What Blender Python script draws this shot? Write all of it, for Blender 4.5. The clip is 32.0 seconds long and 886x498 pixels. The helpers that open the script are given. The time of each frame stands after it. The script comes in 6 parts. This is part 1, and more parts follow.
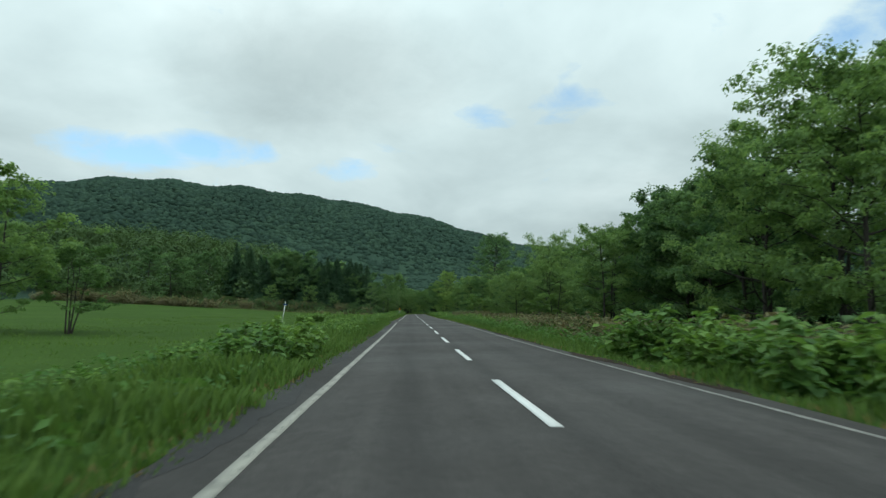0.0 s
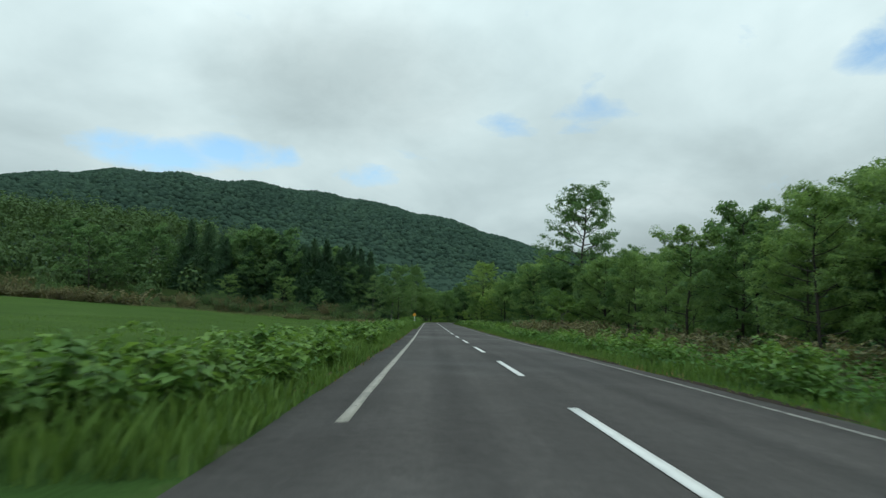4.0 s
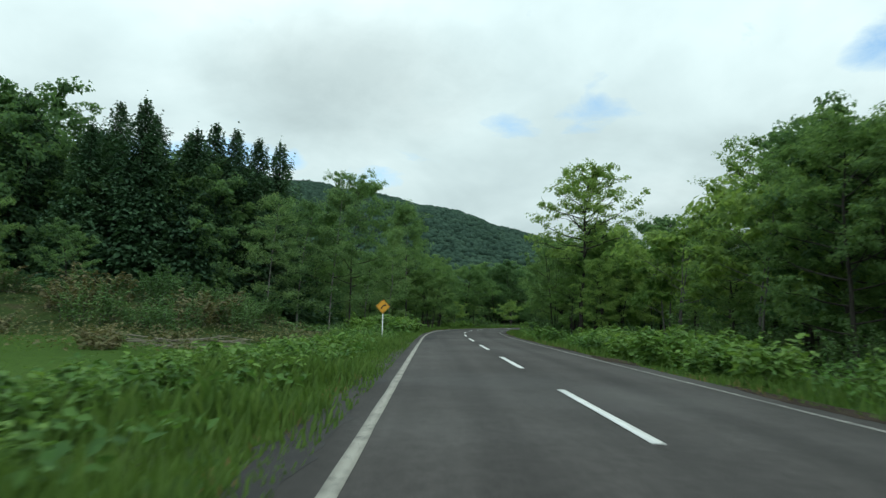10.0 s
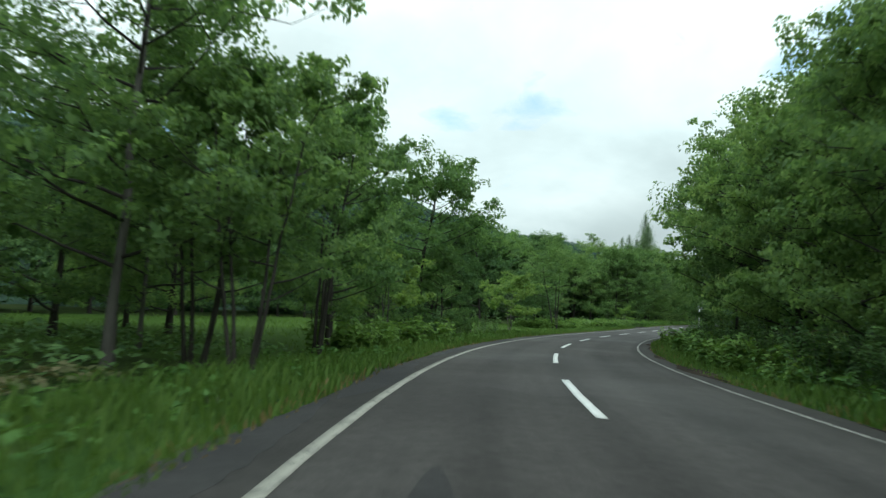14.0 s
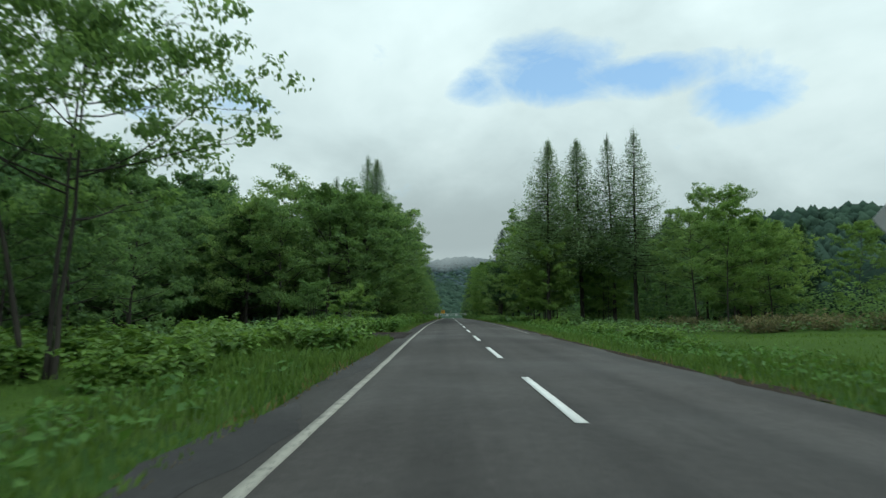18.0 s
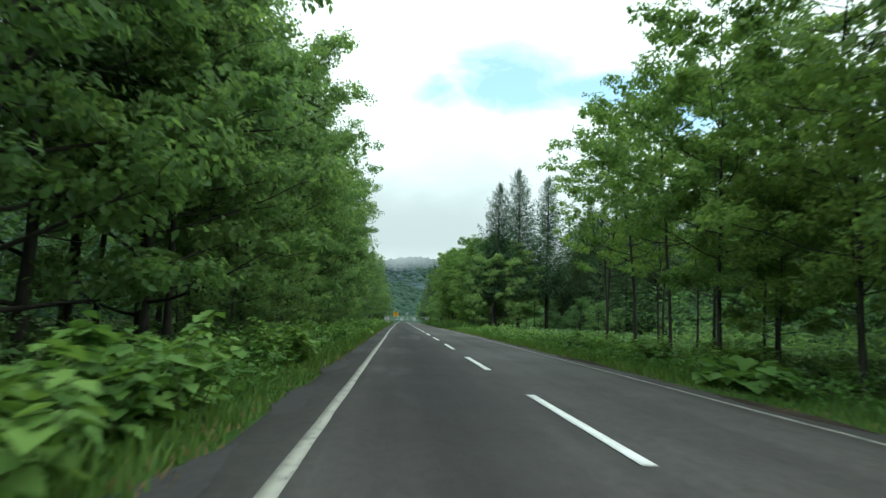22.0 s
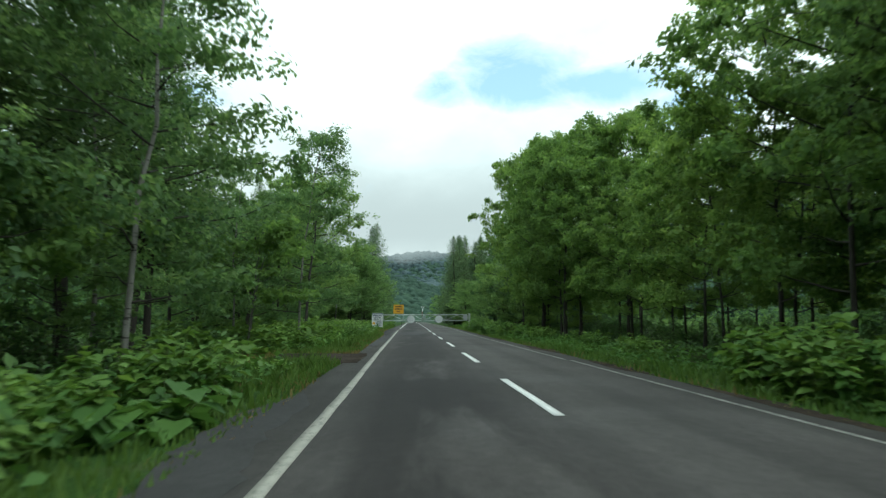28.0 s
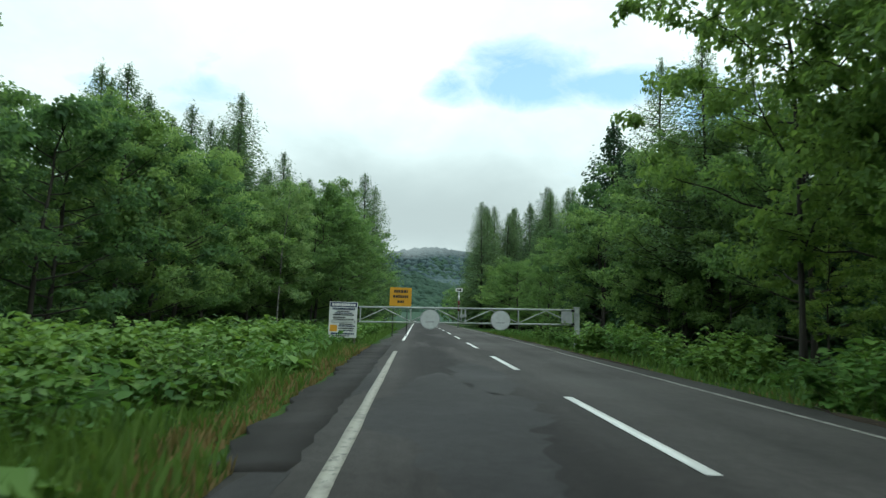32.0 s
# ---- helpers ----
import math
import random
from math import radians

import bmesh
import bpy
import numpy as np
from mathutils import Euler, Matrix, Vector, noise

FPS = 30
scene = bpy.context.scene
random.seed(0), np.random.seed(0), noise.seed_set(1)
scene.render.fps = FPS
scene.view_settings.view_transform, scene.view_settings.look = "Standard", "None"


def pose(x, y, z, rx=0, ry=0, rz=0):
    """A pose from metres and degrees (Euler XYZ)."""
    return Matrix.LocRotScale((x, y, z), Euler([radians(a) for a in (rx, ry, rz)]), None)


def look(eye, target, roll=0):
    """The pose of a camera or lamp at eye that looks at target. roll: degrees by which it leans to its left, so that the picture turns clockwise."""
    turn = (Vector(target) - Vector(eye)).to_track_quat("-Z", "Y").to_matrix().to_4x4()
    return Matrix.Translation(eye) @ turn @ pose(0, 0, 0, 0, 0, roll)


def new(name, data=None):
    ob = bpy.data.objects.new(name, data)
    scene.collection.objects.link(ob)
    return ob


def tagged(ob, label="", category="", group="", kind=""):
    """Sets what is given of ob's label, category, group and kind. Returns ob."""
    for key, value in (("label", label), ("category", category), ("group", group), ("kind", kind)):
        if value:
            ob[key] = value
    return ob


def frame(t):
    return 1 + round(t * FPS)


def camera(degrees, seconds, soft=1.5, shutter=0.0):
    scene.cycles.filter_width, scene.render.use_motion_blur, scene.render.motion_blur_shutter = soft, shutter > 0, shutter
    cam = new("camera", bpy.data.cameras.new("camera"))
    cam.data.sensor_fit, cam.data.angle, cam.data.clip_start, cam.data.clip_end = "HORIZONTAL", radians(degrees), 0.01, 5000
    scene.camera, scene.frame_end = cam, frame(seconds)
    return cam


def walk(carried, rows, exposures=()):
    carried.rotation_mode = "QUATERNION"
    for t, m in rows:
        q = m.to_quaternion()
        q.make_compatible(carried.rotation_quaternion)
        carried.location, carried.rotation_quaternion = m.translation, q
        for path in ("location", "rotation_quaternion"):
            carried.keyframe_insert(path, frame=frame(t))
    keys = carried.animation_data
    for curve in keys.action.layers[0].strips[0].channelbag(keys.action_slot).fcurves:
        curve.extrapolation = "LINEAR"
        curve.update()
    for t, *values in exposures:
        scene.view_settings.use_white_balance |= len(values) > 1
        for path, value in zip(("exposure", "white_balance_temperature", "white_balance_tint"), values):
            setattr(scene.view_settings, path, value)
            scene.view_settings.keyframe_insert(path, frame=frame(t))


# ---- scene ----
# ------------------------------------------------------------------ camera
PATH = [
    (0.0, -1.65, 12.93, 1.12, 95.45, -0.42, -3.17), (0.5, -1.73, 22.03, 1.05, 95.67, -0.82, -2.72), (1.0, -1.79, 31.15, 0.99, 95.85, -1.13, -2.33),
    (1.5, -1.80, 40.37, 0.95, 95.94, -1.16, -1.98), (2.0, -1.79, 49.58, 0.93, 96.00, -1.17, -1.62), (2.5, -1.80, 58.69, 0.92, 96.05, -1.44, -1.46),
    (3.0, -1.83, 67.76, 0.91, 96.09, -1.74, -1.37), (3.5, -1.85, 76.84, 0.90, 96.10, -1.89, -1.46), (4.0, -1.84, 85.91, 0.89, 96.08, -1.92, -1.55),
    (4.5, -1.78, 94.98, 0.88, 96.04, -1.87, -1.41), (5.0, -1.70, 104.03, 0.85, 96.01, -1.77, -1.13), (5.5, -1.64, 113.08, 0.79, 96.00, -1.64, -0.89),
    (6.0, -1.62, 122.14, 0.73, 96.03, -1.50, -0.72), (6.5, -1.63, 131.20, 0.67, 96.09, -1.32, -0.73), (7.0, -1.66, 140.26, 0.62, 96.16, -1.19, -0.93),
    (7.5, -1.66, 149.31, 0.60, 96.24, -1.30, -0.97), (8.0, -1.64, 158.33, 0.59, 96.30, -1.45, -0.97), (8.5, -1.63, 167.32, 0.58, 96.28, -1.47, -1.01),
    (9.0, -1.61, 176.20, 0.56, 96.23, -1.45, -1.06), (9.5, -1.60, 184.85, 0.54, 96.20, -1.39, -1.11), (10.0, -1.58, 193.40, 0.52, 96.18, -1.39, -1.10),
    (10.5, -1.59, 201.88, 0.50, 96.17, -1.69, -1.11), (11.0, -1.60, 210.36, 0.47, 96.18, -1.94, -1.23), (11.5, -1.54, 218.95, 0.45, 96.24, -1.71, -1.49),
    (12.0, -1.42, 227.56, 0.43, 96.27, -1.51, -1.48), (12.5, -1.21, 236.10, 0.42, 96.17, -1.90, -1.67), (13.0, -0.84, 244.67, 0.41, 96.01, -2.38, -2.58),
    (13.5, -0.15, 253.37, 0.41, 95.83, -2.73, -4.49), (14.0, 0.91, 261.90, 0.39, 95.64, -2.79, -7.20), (14.5, 2.32, 269.95, 0.36, 95.53, -1.87, -10.39),
    (15.0, 4.15, 277.64, 0.33, 95.41, -1.35, -14.08), (15.5, 6.42, 284.99, 0.30, 95.24, -2.52, -18.47), (16.0, 9.30, 292.29, 0.29, 95.28, -2.32, -22.23),
    (16.5, 12.73, 299.46, 0.28, 95.51, -0.93, -25.35), (17.0, 16.40, 306.33, 0.30, 95.82, 0.53, -28.55), (17.5, 20.08, 312.75, 0.33, 96.08, 0.98, -31.17),
    (18.0, 23.61, 318.74, 0.37, 96.26, 0.23, -33.25), (18.5, 27.51, 325.21, 0.43, 96.33, -0.41, -34.64), (19.0, 31.59, 331.88, 0.50, 96.37, -1.05, -35.74),
    (19.5, 35.76, 338.47, 0.59, 96.51, -1.97, -36.68), (20.0, 39.99, 345.02, 0.69, 96.64, -2.64, -37.32), (20.5, 44.24, 351.46, 0.79, 96.61, -2.38, -37.51),
    (21.0, 48.50, 357.85, 0.89, 96.55, -1.91, -37.50), (21.5, 52.76, 364.28, 0.98, 96.56, -1.84, -37.61), (22.0, 57.03, 370.68, 1.04, 96.59, -1.84, -37.69),
    (22.5, 61.25, 376.98, 1.09, 96.61, -1.76, -37.63), (23.0, 65.47, 383.26, 1.14, 96.64, -1.68, -37.54), (23.5, 69.73, 389.60, 1.18, 96.67, -1.62, -37.56),
    (24.0, 73.98, 395.93, 1.22, 96.67, -1.54, -37.41), (24.5, 78.21, 402.24, 1.26, 96.60, -1.38, -37.29), (25.0, 82.36, 408.47, 1.30, 96.50, -1.19, -37.33),
    (25.5, 86.45, 414.56, 1.33, 96.46, -1.02, -37.47), (26.0, 90.49, 420.51, 1.36, 96.43, -0.84, -37.51), (26.5, 94.46, 426.32, 1.39, 96.43, -0.68, -37.43),
    (27.0, 98.33, 432.00, 1.40, 96.43, -0.60, -37.29), (27.5, 102.07, 437.56, 1.41, 96.43, -0.62, -37.12), (28.0, 105.66, 442.98, 1.42, 96.42, -0.79, -36.92),
    (28.5, 109.12, 448.33, 1.42, 96.39, -1.20, -36.62), (29.0, 112.45, 453.46, 1.43, 96.37, -1.53, -36.32), (29.5, 115.61, 458.27, 1.45, 96.37, -1.41, -36.26),
    (30.0, 118.62, 462.84, 1.47, 96.37, -1.22, -36.28), (30.5, 121.51, 467.28, 1.48, 96.38, -1.27, -36.13), (31.0, 124.26, 471.48, 1.50, 96.37, -1.41, -36.03),
    (31.5, 126.82, 475.35, 1.51, 96.34, -1.61, -36.20), (32.0, 129.31, 479.08, 1.51, 96.30, -1.83, -36.43)]
cam = camera(70.0, 32.0, soft=1.4, shutter=0.22)
walk(cam, [(t, pose(x, y, z, a, b, c)) for t, x, y, z, a, b, c in PATH],
     exposures=[(0, -0.22, 5950, -2), (3, -0.3, 5950, -1), (6, -0.22, 5950, -1), (8, -0.18, 5950, -2), (10, -0.1, 5980, -2), (12, 0.16, 6000, -2), (14, 0.2, 6000, -2), (16, 0.05, 6000, -2), (17.5, -0.2, 6000, -2), (18.5, -0.15, 6000, -2), (20, 0.28, 6020, -3), (21, 0.45, 6020, -3), (22, 0.54, 6020, -3), (23, 0.46, 6020, -3), (24, 0.38, 6020, -3), (28.5, 0.4, 6020, -3), (30, 0.47, 6020, -3), (31, 0.34, 6020, -3), (32, 0.28, 6020, -3)])

# ------------------------------------------------------------------ sky and sun
SUN_ELEV, SUN_TURN = radians(52), radians(150)


def build_world():
    w = bpy.data.worlds.new("overcast_sky")
    scene.world = w
    w.use_nodes = True
    nt = w.node_tree
    nt.nodes.clear()
    N, L = nt.nodes.new, nt.links.new

    def math_node(op, a, b=None, c=None):
        n = N("ShaderNodeMath")
        n.operation = op
        for i, v in enumerate((a, b, c)):
            if v is None:
                continue
            if isinstance(v, (int, float)):
                n.inputs[i].default_value = v
            else:
                L(v, n.inputs[i])
        return n.outputs[0]

    co = N("ShaderNodeTexCoord").outputs["Generated"]
    sep = N("ShaderNodeSeparateXYZ")
    L(co, sep.inputs[0])
    up = math_node("ADD", math_node("MAXIMUM", sep.outputs[2], 0.0), 0.42)
    flat = N("ShaderNodeCombineXYZ")
    L(math_node("DIVIDE", sep.outputs[0], up), flat.inputs[0])
    L(math_node("DIVIDE", sep.outputs[1], up), flat.inputs[1])

    def noise_node(scale, detail, rough, shift):
        m = N("ShaderNodeMapping")
        m.inputs["Location"].default_value = shift
        L(flat.outputs[0], m.inputs[0])
        n = N("ShaderNodeTexNoise")
        n.inputs["Scale"].default_value, n.inputs["Detail"].default_value = scale, detail
        n.inputs["Roughness"].default_value = rough
        n.inputs["Distortion"].default_value = 0.35
        L(m.outputs[0], n.inputs["Vector"])
        return n.outputs["Fac"]

    def ramp(fac, stops):
        r = N("ShaderNodeValToRGB")
        e = r.color_ramp.elements
        while len(e) < len(stops):
            e.new(0.5)
        for el, (p, c) in zip(e, stops):
            el.position, el.color = p, (*c, 1)
        L(fac, r.inputs[0])
        return r.outputs[0]

    lumps = math_node("ADD", math_node("MULTIPLY", noise_node(1.7, 8, 0.52, (3.1, 7.7, 0)), 0.8), math_node("MULTIPLY", noise_node(5.5, 6, 0.5, (8.3, 1.9, 0)), 0.2))
    cloud = ramp(lumps, [(0.34, (0.64, 0.70, 0.70)), (0.45, (0.745, 0.81, 0.81)), (0.54, (0.84, 0.905, 0.90)), (0.64, (0.945, 1.0, 0.99))])
    def patch_of(az, el, wa, we):
        """Squared distance from a patch of sky, in its own half widths, and whether it lies ahead."""
        px, py, pz = -math.sin(radians(az)) * math.cos(radians(el)), math.cos(radians(az)) * math.cos(radians(el)), math.sin(radians(el))
        sx, sy = math.cos(radians(az)), math.sin(radians(az))
        side = math_node("ADD", math_node("MULTIPLY", sep.outputs[0], sx / math.sin(radians(wa))), math_node("MULTIPLY", sep.outputs[1], sy / math.sin(radians(wa))))
        high = math_node("MULTIPLY", math_node("SUBTRACT", sep.outputs[2], pz), 1 / math.sin(radians(we)))
        ahead = math_node("GREATER_THAN", math_node("ADD", math_node("MULTIPLY", sep.outputs[0], px), math_node("MULTIPLY", sep.outputs[1], py)), 0.0)
        r2 = math_node("ADD", math_node("POWER", math_node("ABSOLUTE", side), 2.0), math_node("POWER", math_node("ABSOLUTE", high), 2.0))
        return r2, ahead

    # breaks in the cloud: wide flat openings (bearing, height, half width, half height)
    breaks = None
    for az, el, wa, we, deep in ((24.0, 12.6, 7.0, 1.9, 0.5), (17.0, 13.4, 6.0, 1.7, 0.5), (6.0, 12.4, 4.0, 1.4, 0.36), (-14.7, 18.0, 5.0, 1.9, 0.27), (-7.0, 17.0, 3.5, 1.8, 0.25), (-42.8, 21.8, 7.5, 3.6, 0.55), (-37.5, 20.6, 4.0, 2.4, 0.4),
                           (-50.0, 20.4, 15.0, 2.0, 0.5), (-59.5, 18.2, 5.0, 3.0, 0.5)):
        r2, ahead = patch_of(az, el, wa, we)
        amount = math_node("MULTIPLY", math_node("MULTIPLY", math_node("SUBTRACT", 1.0, math_node("MINIMUM", r2, 1.0)), ahead), deep)
        breaks = amount if breaks is None else math_node("MAXIMUM", breaks, amount)
    ragged = noise_node(7.0, 9, 0.62, (1.3, 4.2, 0))
    hole = ramp(math_node("ADD", math_node("MULTIPLY", ragged, 0.9), breaks), [(0.58, (0, 0, 0)), (0.92, (0.95, 0.95, 0.95))])
    sky = N("ShaderNodeTexSky")
    sky.sky_type, sky.sun_disc = "NISHITA", False
    sky.sun_elevation, sky.sun_rotation = SUN_ELEV, SUN_TURN
    blue = N("ShaderNodeMix")
    blue.data_type, blue.blend_type = "RGBA", "MULTIPLY"
    blue.inputs[0].default_value = 1.0
    L(sky.outputs[0], blue.inputs[6])
    blue.inputs[7].default_value = (0.235, 0.235, 0.222, 1)
    mix = N("ShaderNodeMix")
    mix.data_type = "RGBA"
    L(hole, mix.inputs[0])
    L(cloud, mix.inputs[6])
    L(blue.outputs[2], mix.inputs[7])
    bg = N("ShaderNodeBackground")
    L(mix.outputs[2], bg.inputs[0])
    # an overcast sky grows brighter towards the zenith; two heavier cloud masses, one of them low over the valley's end
    shine = math_node("ADD", math_node("MULTIPLY", math_node("MAXIMUM", sep.outputs[2], 0.0), 1.0), 0.76)
    for az, el, wa, we, deep in ((8.0, 21.0, 15.0, 7.0, 0.24), (-38.0, 0.0, 34.0, 19.0, 0.22)):
        r2 = patch_of(az, el, wa, we)[0]
        soft = math_node("POWER", math_node("SUBTRACT", 1.0, math_node("MINIMUM", math_node("ADD", r2, math_node("MULTIPLY", math_node("SUBTRACT", ragged, 0.5), 0.9)), 1.0)), 1.2)
        soft = math_node("MULTIPLY", math_node("MULTIPLY", math_node("MINIMUM", soft, 1.0), patch_of(az, el, wa, we)[1]), deep)
        shine = math_node("MULTIPLY", shine, math_node("SUBTRACT", 1.0, soft))
    L(shine, bg.inputs[1])
    L(bg.outputs[0], N("ShaderNodeOutputWorld").inputs[0])


build_world()
sun = new("sun", bpy.data.lights.new("sun", "SUN"))
sun.data.energy, sun.data.angle, sun.data.color = 0.8, radians(45), (1.0, 0.97, 0.92)
sun.matrix_world = look((0, 0, 0), (-math.sin(SUN_TURN) * math.cos(SUN_ELEV), -math.cos(SUN_TURN) * math.cos(SUN_ELEV), -math.sin(SUN_ELEV)))
sun.location = (0, 300, 400)


# ------------------------------------------------------------------ materials
class Nodes:
    """A small wrapper that builds one node material."""

    def __init__(self, name):
        self.m = bpy.data.materials.new(name)
        self.m.use_nodes = True
        self.t = self.m.node_tree
        self.t.nodes.clear()
        self.out = self.add("ShaderNodeOutputMaterial")

    def add(self, kind):
        return self.t.nodes.new(kind)

    def link(self, a, b):
        self.t.links.new(a, b)

    def noise(self, scale, detail=4, rough=0.55, stretch=(1, 1, 1), local=False):
        co = self.add("ShaderNodeTexCoord").outputs["Object"] if local else self.add("ShaderNodeNewGeometry").outputs["Position"]
        m = self.add("ShaderNodeMapping")
        m.inputs["Scale"].default_value = stretch
        self.link(co, m.inputs[0])
        n = self.add("ShaderNodeTexNoise")
        n.inputs["Scale"].default_value, n.inputs["Detail"].default_value, n.inputs["Roughness"].default_value = scale, detail, rough
        self.link(m.outputs[0], n.inputs["Vector"])
        return n.outputs["Fac"]

    def ramp(self, fac, *stops):
        r = self.add("ShaderNodeValToRGB")
        e = r.color_ramp.elements
        while len(e) < len(stops):
            e.new(0.5)
        for el, (p, c) in zip(e, stops):
            el.position, el.color = p, (*((c, c, c) if isinstance(c, (int, float)) else c), 1)
        self.link(fac, r.inputs[0])
        return r.outputs[0]

    def mix(self, fac, a, b, mode="MIX"):
        n = self.add("ShaderNodeMix")
        n.data_type, n.blend_type = "RGBA", mode
        for sock, v in ((n.inputs[0], fac), (n.inputs[6], a), (n.inputs[7], b)):
            if isinstance(v, (int, float)):
                sock.default_value = v
            elif isinstance(v, tuple):
                sock.default_value = (*v, 1)
            else:
                self.link(v, sock)
        return n.outputs[2]

    def bump(self, height, strength, distance):
        b = self.add("ShaderNodeBump")
        b.inputs["Strength"].default_value, b.inputs["Distance"].default_value = strength, distance
        self.link(height, b.inputs["Height"])
        return b.outputs[0]

    def surface(self, color, rough=0.7, metal=0.0, normal=None, spec=0.4, glow=0.0):
        p = self.add("ShaderNodeBsdfPrincipled")
        p.inputs["Metallic"].default_value, p.inputs["Specular IOR Level"].default_value = metal, spec
        for key, v in (("Base Color", color), ("Roughness", rough)):
            if isinstance(v, (int, float)):
                p.inputs[key].default_value = v
            elif isinstance(v, tuple):
                p.inputs[key].default_value = (*v, 1)
            else:
                self.link(v, p.inputs[key])
        if normal is not None:
            self.link(normal, p.inputs["Normal"])
        return p.outputs[0]

    def done(self, shader):
        self.link(shader, self.out.inputs[0])
        return self.m


def leaf_material(name, dark, mid, light, through_light=0.6, patch=0.35, rough=0.62):
    """Foliage: colour varies from leaf to leaf, from clump to clump and from plant to plant."""
    k = Nodes(name)
    isl = k.add("ShaderNodeNewGeometry").outputs["Random Per Island"]
    col = k.ramp(isl, (0.0, dark), (0.5, mid), (1.0, light))
    col = k.mix(k.ramp(k.noise(patch, 3), (0.35, 0.0), (0.7, 0.75)), col, light)
    hsv = k.add("ShaderNodeHueSaturation")
    ob = k.add("ShaderNodeObjectInfo").outputs["Random"]
    mr = k.add("ShaderNodeMapRange")
    mr.inputs["To Min"].default_value, mr.inputs["To Max"].default_value = 0.8, 1.2
    k.link(ob, mr.inputs[0])
    k.link(mr.outputs[0], hsv.inputs["Value"])
    mh = k.add("ShaderNodeMapRange")
    mh.inputs["To Min"].default_value, mh.inputs["To Max"].default_value = 0.512, 0.488
    k.link(ob, mh.inputs[0])
    k.link(mh.outputs[0], hsv.inputs["Hue"])
    k.link(col, hsv.inputs["Color"])
    p = k.surface(hsv.outputs[0], rough, 0.0, None, 0.18)
    tr = k.add("ShaderNodeBsdfTranslucent")
    k.link(k.mix(1.0, hsv.outputs[0], (1.2, 1.16, 0.75), "MULTIPLY"), tr.inputs[0])
    ms = k.add("ShaderNodeMixShader")
    ms.inputs[0].default_value = through_light
    k.link(p, ms.inputs[1])
    k.link(tr.outputs[0], ms.inputs[2])
    return k.done(ms.outputs[0])


def bark_material(name, a, b, band=None):
    k = Nodes(name)
    col = k.ramp(k.noise(5, 6, 0.6, (1, 1, 0.25)), (0.3, a), (0.7, b))
    if band:
        col = k.mix(k.ramp(k.noise(3.5, 4, 0.6, (0.6, 0.6, 3.0)), (0.56, 0.0), (0.64, 1.0)), col, band)
    return k.done(k.surface(col, 0.85, 0, k.bump(k.noise(14, 5, 0.6, (1, 1, 0.3)), 0.5, 0.03), 0.2))


def ground_material(name, stops, scale, fine, bump=0.04):
    k = Nodes(name)
    big = k.ramp(k.noise(scale, 5, 0.6), *stops)
    small = k.ramp(k.noise(fine, 4, 0.7), (0.3, 0.55), (0.7, 1.25))
    col = k.mix(1.0, big, small, "MULTIPLY")
    return k.done(k.surface(col, 0.9, 0, k.bump(k.noise(fine * 0.7, 5, 0.65), 0.6, bump), 0.03))


